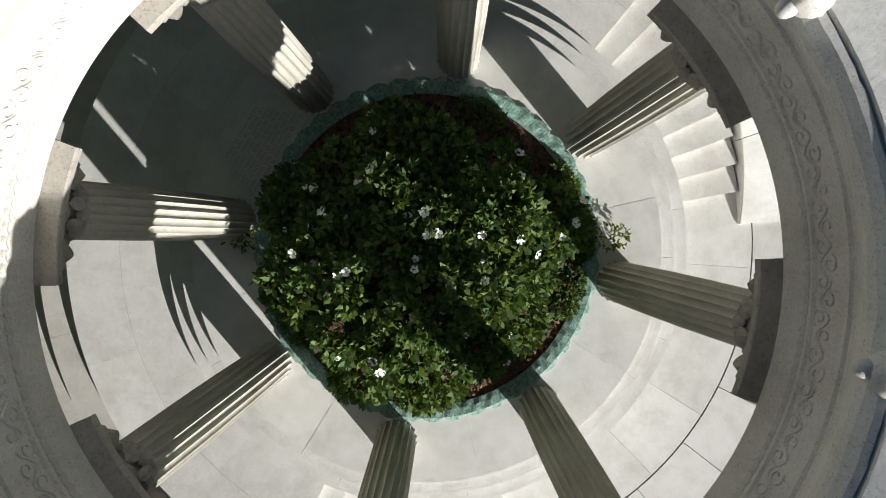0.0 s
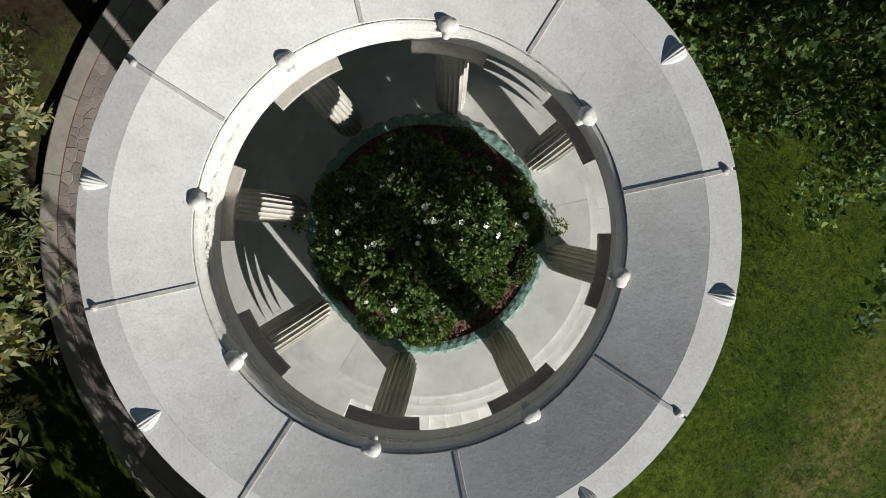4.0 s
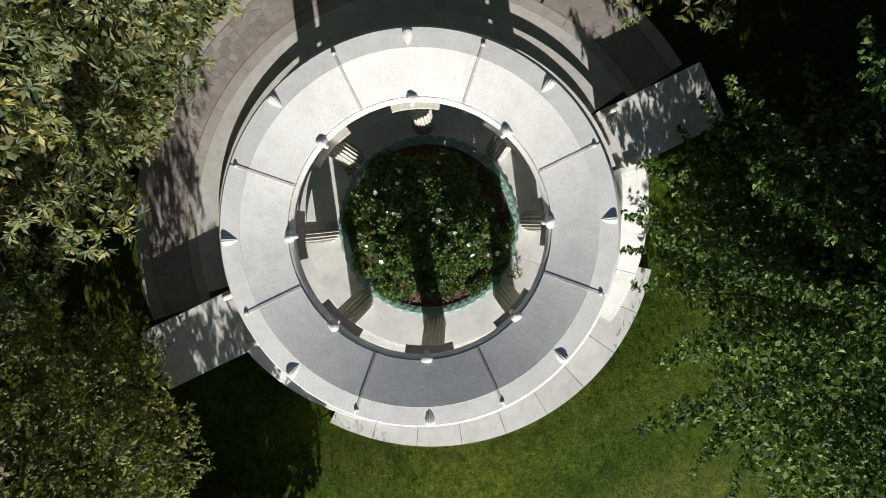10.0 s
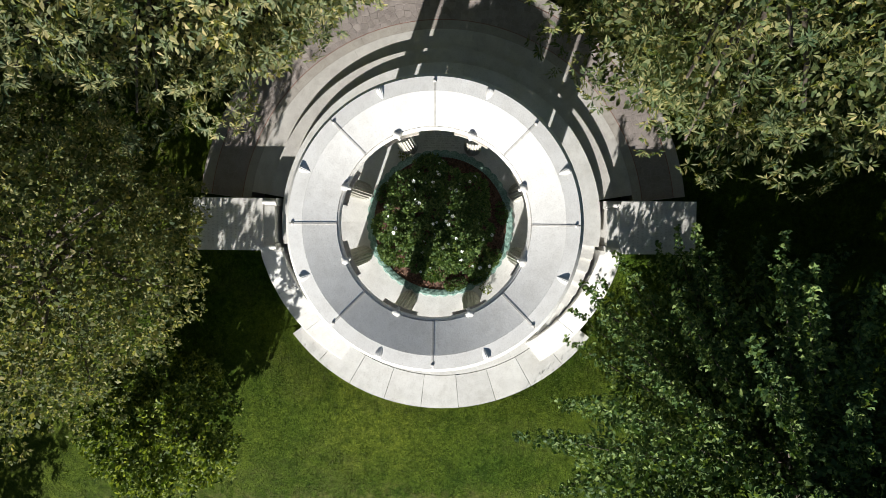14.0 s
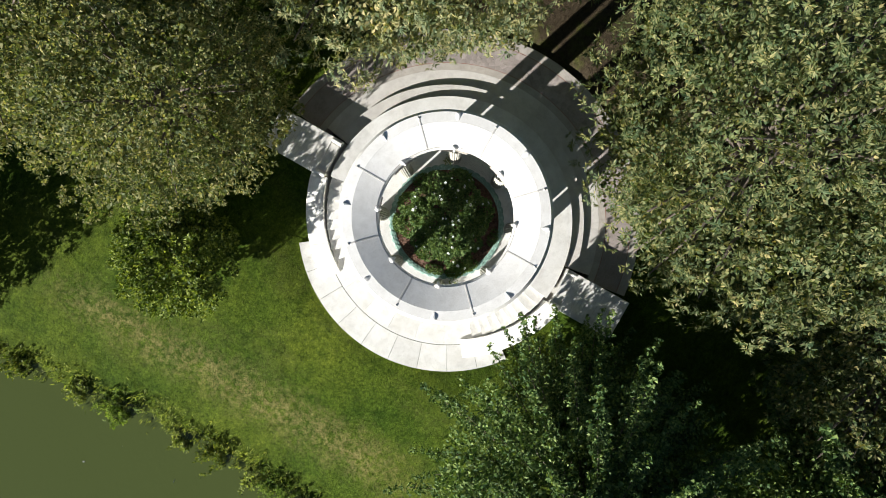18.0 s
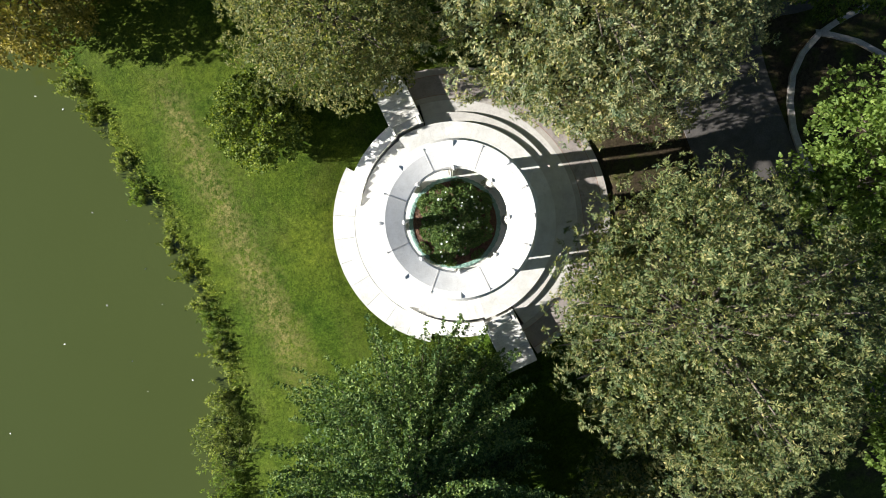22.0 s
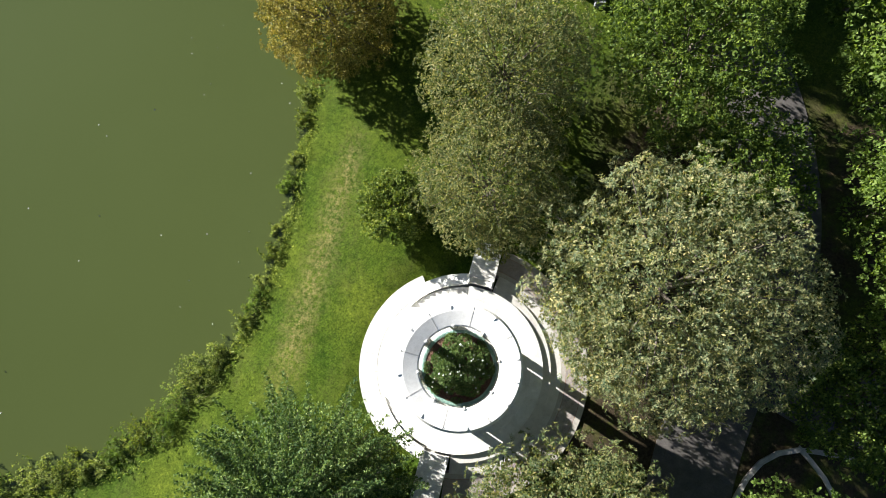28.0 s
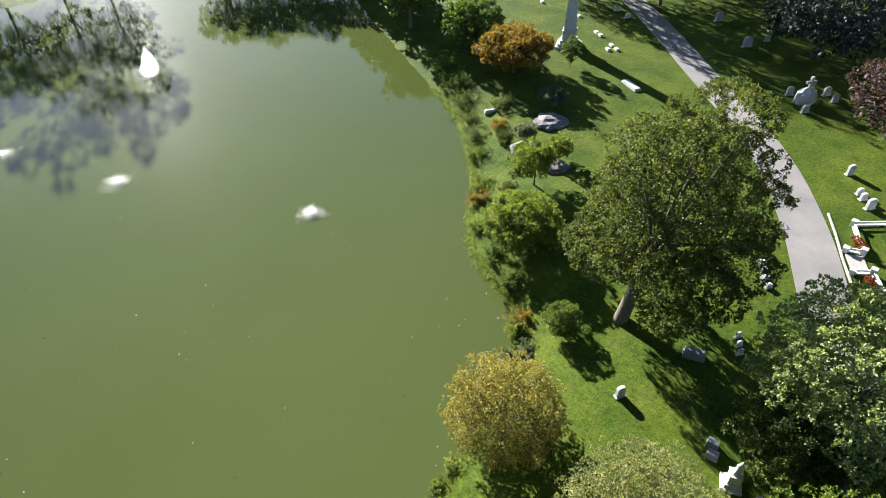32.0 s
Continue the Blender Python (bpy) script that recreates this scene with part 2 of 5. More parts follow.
def part(name, bm, material, parent, label="", smooth=False, m=None):
    bmesh.ops.recalc_face_normals(bm, faces=bm.faces)
    me = bpy.data.meshes.new(name)
    bm.to_mesh(me)
    bm.free()
    me.materials.append(material)
    if smooth:
        me.polygons.foreach_set("use_smooth", [True] * len(me.polygons))
    return put(name, me, parent, label, m)


def thing(name, label, category, group="", kind="", m=None):
    ob = new(name)
    if m is not None:
        ob.matrix_basis = m
    return tagged(ob, label, category, group, kind)


def revolve(profile, a0=0.0, a1=360.0, n=96, zfun=None):
    """A closed (r, z) outline swept round the z axis, capped when it does not close."""
    bm = bmesh.new()
    full = abs(a1 - a0) >= 359.99
    rows = []
    for i in range(n if full else n + 1):
        a = radians(a0 + (a1 - a0) * i / n)
        dz = zfun(i / n) if zfun else 0
        rows.append([bm.verts.new((r * math.cos(a), r * math.sin(a), z + dz)) for r, z in profile])
    k = len(profile)
    for i in range(n):
        p, q = rows[i], rows[(i + 1) % len(rows)]
        for j in range(k):
            bm.faces.new((p[j], q[j], q[(j + 1) % k], p[(j + 1) % k]))
    if not full:
        bm.faces.new(rows[0])
        bm.faces.new(rows[-1][::-1])
    return bm


def box(bm, x0, x1, y0, y1, z0, z1, m=None, bevel=0.0):
    r = bmesh.ops.create_cube(bm, size=1.0)
    t = Matrix.Translation(((x0 + x1) / 2, (y0 + y1) / 2, (z0 + z1) / 2)) @ Matrix.Diagonal((x1 - x0, y1 - y0, z1 - z0, 1))
    bmesh.ops.transform(bm, matrix=t, verts=r["verts"])
    if bevel:
        es = list({e for v in r["verts"] for e in v.link_edges})
        out = bmesh.ops.bevel(bm, geom=es, offset=bevel, segments=2, affect="EDGES", profile=0.5)
        vs = {v for f in out["faces"] for v in f.verts} | {v for v in r["verts"] if v.is_valid}
        if m is not None:
            bmesh.ops.transform(bm, matrix=m, verts=list(vs))
    elif m is not None:
        bmesh.ops.transform(bm, matrix=m, verts=r["verts"])
    return bm


def fast_mesh(name, verts, quads, material):
    """Many quads at once."""
    me = bpy.data.meshes.new(name)
    me.vertices.add(len(verts))
    me.vertices.foreach_set("co", verts.astype(np.float32).ravel())
    me.loops.add(quads.size)
    me.loops.foreach_set("vertex_index", quads.astype(np.int32).ravel())
    me.polygons.add(len(quads))
    me.polygons.foreach_set("loop_start", np.arange(len(quads), dtype=np.int32) * quads.shape[1])
    me.materials.append(material)
    me.update(calc_edges=True)
    return me


# ---- ground and pond ----
WATER_Z = -4.4
SHORE = [(-75, -52), (-48, -30), (-36, -21.5), (-28.3, -16.8), (-25.3, -15.2), (-22.4, -13.3), (-20.0, -10.2), (-18.2, -6.3), (-16.5, -2.3), (-15.8, 1.7),
         (-15.8, 8), (-16.3, 11), (-17, 16), (-17.6, 20), (-19.8, 26), (-22.6, 32.2), (-25.0, 35.6), (-29, 37.6), (-35, 39.6), (-40, 44), (-46.5, 52.4),
         (-63, 65.5), (-80, 73), (-100, 82), (-130, 96), (-158, 98), (-182, 76), (-194, 42), (-195, -10), (-178, -60), (-130, -85)]


def pond_distance(x, y):
    """Metres to the shore, positive on land."""
    p = np.array(SHORE, float)
    q = np.roll(p, -1, axis=0)
    d = np.full(x.shape, 1e9)
    inside = np.zeros(x.shape, bool)
    for (ax, ay), (bx, by) in zip(p, q):
        ex, ey = bx - ax, by - ay
        t = np.clip(((x - ax) * ex + (y - ay) * ey) / (ex * ex + ey * ey), 0, 1)
        d = np.minimum(d, np.hypot(x - ax - t * ex, y - ay - t * ey))
        cross = (ay > y) != (by > y)
        inside ^= cross & (x < ex * (y - ay) / np.where(ey == 0, 1e-9, ey) + ax)
    return np.where(inside, -d, d)


def heights(x, y):
    x, y = np.asarray(x, float), np.asarray(y, float)
    d = pond_distance(x, y)
    d = d + 0.16 * np.sin(x * 0.9 + y * 1.3) + 0.14 * np.sin(y * 2.1 - x * 0.7) + 0.12 * np.sin(y * 4.3 + x * 3.1)
    land = WATER_Z + 3.5 * (1 - np.exp(-(np.maximum(d, 0) / 8.0) ** 1.2))
    bed = WATER_Z + np.maximum(d * 0.35, -2.0)
    z = np.where(d > 0, land, bed)
    far = np.clip((np.hypot(x, y - 30) - 90) / 200, 0, 1)
    return z + 0.05 * np.sin(x * 0.31 + 1) * np.cos(y * 0.27) * (d > 2) + far * 1.5 * (d > 4)


def ground_z(x, y):
    return float(heights(np.array([x]), np.array([y]))[0])


def axis_steps(lo, hi, step, far):
    mid = list(np.arange(lo, hi + 0.01, step))
    out, s, v = [], step, hi
    while v < far:
        s *= 1.35
        v += s
        out.append(v)
    low, s, v = [], step, lo
    while v > -far:
        s *= 1.35
        v -= s
        low.append(v)
    return np.array(low[::-1] + mid + out)


gx, gy = axis_steps(-48, 34, 0.8, 3200), axis_steps(-26, 110, 0.8, 3200)
GX, GY = np.meshgrid(gx, gy)
GZ = heights(GX.ravel(), GY.ravel()).reshape(GX.shape)
RR = np.hypot(GX, GY)
# the ground lies under the paved terrace
GZ = np.where((RR < 6.7) | ((RR < 8.4) & (GX > 0)), np.minimum(GZ, -2.3), GZ)
GZ = np.where((RR < 8.1) & (GX < -1.5), np.minimum(GZ, -2.03), GZ)
nxv, nyv = len(gx), len(gy)
idx = np.arange(nxv * nyv).reshape(nyv, nxv)
gq = np.stack([idx[:-1, :-1], idx[:-1, 1:], idx[1:, 1:], idx[1:, :-1]], -1).reshape(-1, 4)
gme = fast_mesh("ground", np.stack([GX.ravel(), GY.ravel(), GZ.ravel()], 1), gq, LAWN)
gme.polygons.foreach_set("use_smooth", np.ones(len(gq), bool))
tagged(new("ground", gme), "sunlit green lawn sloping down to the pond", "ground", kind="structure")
wme = mesh_from("water", [(-420, -260, WATER_Z), (-8, -260, WATER_Z), (-8, 260, WATER_Z), (-420, 260, WATER_Z)], [(0, 1, 2, 3)], WATER)
tagged(new("water", wme), "still olive-green pond water with faint ripples", "water", kind="structure")

# ---- trees ----
KITE = ((0, 0), (0.5, 0.5), (1, 0), (0.5, -0.5))
FAN = ((0, 0), (0.86, 0.60), (0.94, 0), (0.86, -0.60))


def leaf_cloud(rng, spots, dirs, per, length, width, spread, fold=0.25, droop=0.2, rosette=0.0, shape=KITE):
    """Rosettes of leaves: each leaf is a small folded blade at a spot, splayed round its direction."""
    n = len(spots) * per
    base = np.repeat(spots, per, axis=0)
    axis = np.repeat(dirs, per, axis=0)
    d = axis + rng.normal(0, spread, (n, 3))
    if rosette:
        flat = np.cross(axis, rng.normal(0, 1, (n, 3)))
        flat /= np.linalg.norm(flat, axis=1)[:, None] + 1e-9
        d = axis * (1 - rosette) + flat * rosette * rng.uniform(0.5, 1.3, (n, 1))
    d[:, 2] -= droop * rng.random(n)
    d /= np.linalg.norm(d, axis=1)[:, None]
    side = np.cross(d, rng.normal(0, 1, (n, 3)) * 0.7 + np.array([0, 0, 1.0]))
    side /= np.linalg.norm(side, axis=1)[:, None] + 1e-9
    if rosette:
        side = np.cross(d, axis + rng.normal(0, 0.35, (n, 3)))
        side /= np.linalg.norm(side, axis=1)[:, None] + 1e-9
    up = np.cross(side, d)
    L = length * rng.uniform(0.65, 1.25, (n, 1))
    Wd = width * rng.uniform(0.7, 1.2, (n, 1))
    base = base + d * L * rng.uniform(0.0, 0.5, (n, 1))
    rows = []
    for u, w in shape:
        rows.append(base + d * L * u + side * Wd * w + up * (Wd * fold * abs(w) * 2 - L * fold * 0.5 * u * u))
    k = len(shape)
    return np.stack(rows, 1).reshape(-1, 3), np.arange(n * k).reshape(n, k)


def crown_spots(rng, lobes, count, low=-0.55, shrink=1.0, clear=0.72):
    """Places on the outside of a heap of rounded lobes, with their outward directions."""
    c = np.array([l[:3] for l in lobes])
    r = np.array([l[3] for l in lobes]) * shrink
    w = r ** 2 / np.sum(r ** 2)
    pts, nor = [], []
    got = 0
    while got < count:
        k = rng.choice(len(lobes), 4000, p=w)
        u = rng.normal(0, 1, (4000, 3))
        u /= np.linalg.norm(u, axis=1)[:, None]
        depth = 1 - np.abs(rng.normal(0, 0.09, 4000))
        bumpy = 1 + 0.10 * np.sin(u[:, 0] * 9 + k) * np.cos(u[:, 1] * 8 + 2 * k) * np.cos(u[:, 2] * 7)
        p = c[k] + u * (r[k] * depth * bumpy)[:, None] * np.array([1, 1, 0.82])
        dist = np.linalg.norm((p[:, None, :] - c[None]) / np.array([1, 1, 0.82]), axis=2) / r[None]
        keep = (dist.min(axis=1) > clear) & (u[:, 2] > low)
        pts.append(p[keep])
        nor.append(u[keep])
        got += keep.sum()
    return np.concatenate(pts)[:count], np.concatenate(nor)[:count]


def limb(bm, a, b, r0, r1, n=8):
    a, b = Vector(a), Vector(b)
    q = (b - a).to_track_quat("Z", "Y").to_matrix()
    rows = []
    for t in range(4):
        u = t / 3
        p = a.lerp(b, u) + Vector((0, 0, math.sin(u * math.pi) * (b - a).length * 0.05))
        r = r0 + (r1 - r0) * u
        rows.append([bm.verts.new(p + q @ Vector((r * math.cos(2 * math.pi * i / n), r * math.sin(2 * math.pi * i / n), 0))) for i in range(n)])
    for s, t in zip(rows, rows[1:]):
        for i in range(n):
            bm.faces.new((s[i], s[(i + 1) % n], t[(i + 1) % n], t[i]))
    bm.faces.new(rows[-1])


def lobes_for(rng, x, y, top, rad, bottom, n, squash=1.0, size=(0.20, 0.34)):
    """A crown between the heights bottom and top, rad wide, as a heap of lobes."""
    mid, half = (top + bottom) / 2, (top - bottom) / 2
    out = [(x, y, mid, min(rad * 0.55, half * 0.75))]
    for i in range(n):
        a = 2.399963 * i + rng.uniform(-0.3, 0.3)
        u = 1 - 1.9 * (i + 0.5) / n
        s = math.sqrt(max(0, 1 - u * u))
        lr = rad * rng.uniform(*size)
        reach = (rad - lr * 0.8) * (rng.uniform(0.84, 1.06) if n > 100 else 1.0)
        rise = (half - lr * 0.7) * (rng.uniform(0.86, 1.08) if n > 100 else 1.0)
        out.append((x + math.cos(a) * s * reach, y + math.sin(a) * s * reach, mid + u * rise * squash, lr))
    return out


def clump_spots(rng, lobes, clumps, each, size, inner=0.12, clear=0.72):
    """Twig ends gathered into clumps that stand proud of the crown, with dark gaps between, and some leaves inside."""
    c, nor = crown_spots(rng, lobes, clumps, -0.3, 1.0, clear)
    nor = nor + np.array([-0.1, 0.05, 0.35])
    nor /= np.linalg.norm(nor, axis=1)[:, None]
    rad = size * rng.uniform(0.55, 1.35, clumps)
    c = c + nor * (rng.uniform(-0.5, 0.6, clumps) * size)[:, None]
    k = np.repeat(np.arange(clumps), each)
    u = rng.normal(0, 1, (len(k), 3))
    u /= np.linalg.norm(u, axis=1)[:, None]
    back = np.sum(u * nor[k], axis=1) < -0.35
    u[back] = -u[back]
    p = c[k] + u * (rad[k] * rng.uniform(0.55, 1.05, len(k)))[:, None] * np.array([1, 1, 0.8])
    d = u * 0.8 + nor[k] * 0.6
    m = int(len(k) * inner)
    lb = np.array([l[:4] for l in lobes])
    j = rng.integers(0, len(lb), m)
    w = rng.normal(0, 1, (m, 3))
    w /= np.linalg.norm(w, axis=1)[:, None]
    q = lb[j, :3] + w * (lb[j, 3] * rng.uniform(0.3, 0.85, m))[:, None]
    p, d = np.concatenate([p, q]), np.concatenate([d, w + np.array([0, 0, 0.5])])
    return p, d / np.linalg.norm(d, axis=1)[:, None]


def plume_spots(rng, x, y, top, rad, bottom, branches, bm, thick):
    """Long leafy branches that fan out from the trunk, each with slanting side shoots."""
    p, d = [], []
    for i in range(branches):
        u = (i + 0.5) / branches
        a = 2.399963 * i + rng.uniform(-0.5, 0.5)
        z0 = bottom + (top - bottom) * (0.05 + 0.80 * u)
        reach = rad * (0.55 + 0.50 * math.sin(math.pi * (0.30 + 0.62 * u))) * rng.uniform(0.78, 1.12) * (1.0 if u < 0.75 else 1.0 - 1.6 * (u - 0.75))
        rise = (0.10 + 0.95 * u ** 2) * rng.uniform(0.7, 1.3)
        tip = np.array([x + math.cos(a) * reach, y + math.sin(a) * reach, z0 + reach * rise * 0.55])
        root = np.array([x, y, z0 - 0.5])
        limb(bm, root, tip, thick * (1.1 - 0.7 * u), 0.012, 5)
        ax = (tip - root) / np.linalg.norm(tip - root)
        side = np.cross(ax, (0, 0, 1.0))
        side /= np.linalg.norm(side)
        L = np.linalg.norm(tip - root)
        for s in np.arange(0.22, 1.0, 0.26 / L):
            q = root + (tip - root) * s + np.array([0, 0, math.sin(s * math.pi) * L * 0.05])
            ln = (0.34 + 0.34 * (1 - s)) * rng.uniform(0.7, 1.25)
            for sg in (-1, 1):
                dv = ax * 0.7 + side * sg * 0.75 + np.array([0, 0, 0.6]) + rng.normal(0, 0.16, 3)
                dv /= np.linalg.norm(dv)
                for t in np.arange(0.03, ln, 0.085):
                    p.append(q + dv * t)
                    d.append(dv)
        for t in np.arange(0.0, 0.9, 0.06):
            p.append(tip + (ax + np.array([0, 0, 0.35])) * t)
            d.append(ax)
    w = rng.normal(0, 1, (4200, 3))
    w /= np.linalg.norm(w, axis=1)[:, None]
    mid = np.array([x, y, bottom + (top - bottom) * 0.42])
    q = mid + w * rng.uniform(0.45, 1.0, (4200, 1)) * np.array([rad * 0.82, rad * 0.82, (top - bottom) * 0.40])
    p = np.array(p) + rng.normal(0, 0.06, (len(p), 3))
    return np.concatenate([p, q]), np.concatenate([np.array(d), w])


def tree(name, label, x, y, top, rad, bottom, leaf, clumps=300, each=9, clump=0.5, per=8, length=0.2, width=0.1, spread=0.9, lobes=18, seed=1, trunk=0.28, base=None, plumes=0, extra=(), fold=0.25, droop=0.2, category="tree", group="", size=(0.24, 0.36), lean=(0, 0), rosette=0.0, inner=0.03, shape=KITE):
    rng = np.random.default_rng(seed)
    gz = ground_z(x, y) if base is None else base
    t = thing(name, label, category, group)
    cx, cy = x + lean[0], y + lean[1]
    mid = (top + bottom) / 2
    bm = bmesh.new()
    if plumes:
        limb(bm, (x, y, gz - 0.3), (x, y, top - 0.8), trunk, 0.03, 12)
        p, d = plume_spots(rng, x, y, top, rad, bottom, plumes, bm, trunk * 0.22)
    else:
        lb = lobes_for(rng, cx, cy, top, rad, bottom, lobes, 1.0, size) + list(extra)
        limb(bm, (x, y, gz - 0.3), (cx, cy, mid), trunk, trunk * 0.55, 12)
        for l in lb[1::max(1, len(lb) // 34)]:
            k = rng.uniform(0.35, 0.9)
            start = (x + (cx - x) * k, y + (cy - y) * k, gz + (mid - gz) * k)
            limb(bm, start, (l[0], l[1], l[2]), trunk * 0.3, trunk * 0.07, 6)
        p, d = clump_spots(rng, lb, clumps, each, clump, inner, 0.82 if lobes > 100 else 0.72)
    part("trunk", bm, BARK, t, smooth=True)
    v, q = leaf_cloud(rng, p, d, per, length, width, spread, fold, droop, rosette, shape)
    put("crown", fast_mesh("crown", v, q, leaf), t)
    # the shaded leaves of the inside, in larger sprays
    if plumes:
        lb = lobes_for(rng, x, y, top - 1.5, rad * 0.90, bottom - 0.8, 30)
    elif lobes > 100:
        lb = lobes_for(rng, cx, cy, top - 0.07 * rad - 0.3, rad * 0.88, bottom, 40, 1.0, (0.2, 0.3)) + list(extra)
    fl = max(0.2, rad * (0.09 if math.hypot(x, y) > 60 else 0.024 if rosette or plumes else 0.036 if lobes > 100 else 0.045))
    fp, fd = crown_spots(rng, lb, int((2.6 if lobes > 100 else 1.9) * math.pi * rad * rad / (0.35 * fl * fl)), -1.0, 1.0 if plumes else 0.9 if lobes > 100 else 0.62)
    v, q = leaf_cloud(rng, fp, fd, 1, fl, fl * 0.6, 0.6)
    put("inner_foliage", fast_mesh("inner_foliage", v, q, leaf), t)
    return t


LEAF_TUFTED = leaf_mat("leaf_tufted", (0.092, 0.142, 0.05), (0.20, 0.262, 0.097), (0.45, 0.44, 0.19), 0.3, 0.65, True)
LEAF_DARK = leaf_mat("leaf_dark", (0.039, 0.085, 0.016), (0.104, 0.176, 0.034), (0.234, 0.325, 0.072), 0.25)
LEAF_BIRCH = leaf_mat("leaf_birch", (0.085, 0.13, 0.048), (0.235, 0.285, 0.095), (0.54, 0.50, 0.20), 0.3)
LEAF_YELLOWGREEN = leaf_mat("leaf_yellowgreen", (0.101, 0.165, 0.025), (0.215, 0.301, 0.044), (0.431, 0.46, 0.088), 0.3)
LEAF_GOLD = leaf_mat("leaf_gold", (0.13, 0.13, 0.028), (0.39, 0.345, 0.055), (0.68, 0.57, 0.12), 0.15)
LEAF_MOSS = leaf_mat("leaf_moss", (0.055, 0.105, 0.018), (0.145, 0.235, 0.036), (0.31, 0.41, 0.068), 0.3)
LEAF_BRIGHT = leaf_mat("leaf_bright", (0.12, 0.205, 0.035), (0.215, 0.33, 0.06), (0.36, 0.48, 0.11), 0.35)
LEAF_PURPLE = leaf_mat("leaf_purple", (0.039, 0.023, 0.026), (0.091, 0.058, 0.058), (0.182, 0.117, 0.111), 0.2)
LEAF_RUST = leaf_mat("leaf_rust", (0.17, 0.102, 0.018), (0.34, 0.187, 0.03), (0.34, 0.306, 0.048), 0.3)
LEAF_SPRUCE = leaf_mat("leaf_spruce", (0.02, 0.035, 0.03), (0.04, 0.06, 0.055), (0.07, 0.09, 0.085), 0.1)
LEAF_OLIVE = leaf_mat("leaf_olive", (0.046, 0.077, 0.017), (0.114, 0.162, 0.031), (0.3, 0.312, 0.072), 0.25)

LEAF_SHRUB = leaf_mat("leaf_shrub", (0.07, 0.13, 0.035), (0.14, 0.24, 0.065), (0.28, 0.38, 0.11), 0.2)
LEAF_SILVER = leaf_mat("leaf_silver", (0.09, 0.12, 0.07), (0.16, 0.20, 0.12), (0.26, 0.30, 0.19), 0.25)
LEAF_FLOWER = leaf_mat("petal_red", (0.30, 0.05, 0.02), (0.45, 0.10, 0.02), (0.10, 0.13, 0.03), 0.2)
LEAF_LAWN = leaf_mat("leaf_lawn", (0.041, 0.075, 0.007), (0.072, 0.119, 0.011), (0.135, 0.15, 0.032), 0.25)
LEAF_ROADOAK = leaf_mat("leaf_road_oak", (0.145, 0.225, 0.076), (0.291, 0.392, 0.13), (0.629, 0.674, 0.281), 0.25)
LEAF_BANK = leaf_mat("leaf_bank", (0.128, 0.189, 0.046), (0.284, 0.378, 0.081), (0.567, 0.621, 0.189), 0.3)
LEAF_GINKGO = leaf_mat("leaf_ginkgo", (0.045, 0.105, 0.026), (0.118, 0.21, 0.052), (0.33, 0.44, 0.12), 0.2)
LEAF_SMALL_TREE = leaf_mat("leaf_small_tree", (0.055, 0.105, 0.014), (0.16, 0.235, 0.032), (0.44, 0.52, 0.10), 0.25)
LEAF_TUFTED_PALE = leaf_mat("leaf_tufted_pale", (0.13, 0.185, 0.082), (0.285, 0.34, 0.155), (0.57, 0.55, 0.27), 0.3, 0.65, True)
LEAF_LITTER = leaf_mat("leaf_litter", (0.06, 0.03, 0.02), (0.18, 0.09, 0.05), (0.34, 0.22, 0.13), 0.1)

# ---- rotunda ----
rotunda = thing("rotunda", "pale granite open ring colonnade with eight fluted columns", "monument")
# inner side: rolled rim, groove, carved frieze, fascia; outer side: fascia, frieze, cornice
ent = revolve([(2.535, 4.66), (3.25, 4.66), (3.25, 5.16), (3.28, 5.17), (3.28, 5.34), (3.25, 5.36), (3.25, 5.74), (3.31, 5.78), (3.40, 5.79), (3.60, 5.79), (3.622, 5.815), (3.622, 5.85), (3.585, 5.92), (3.525, 6.02), (3.485, 6.12), (3.435, 6.145),
               (3.13, 6.165), (2.345, 5.955), (2.335, 5.77), (2.35, 5.71), (2.40, 5.63), (2.47, 5.52), (2.515, 5.43), (2.525, 5.38), (2.505, 5.37), (2.505, 5.34), (2.53, 5.33), (2.53, 5.04), (2.51, 5.03), (2.51, 5.00), (2.535, 4.985)], n=160)
part("entablature", ent, GRANITE, rotunda, "carved ring entablature of pale granite")
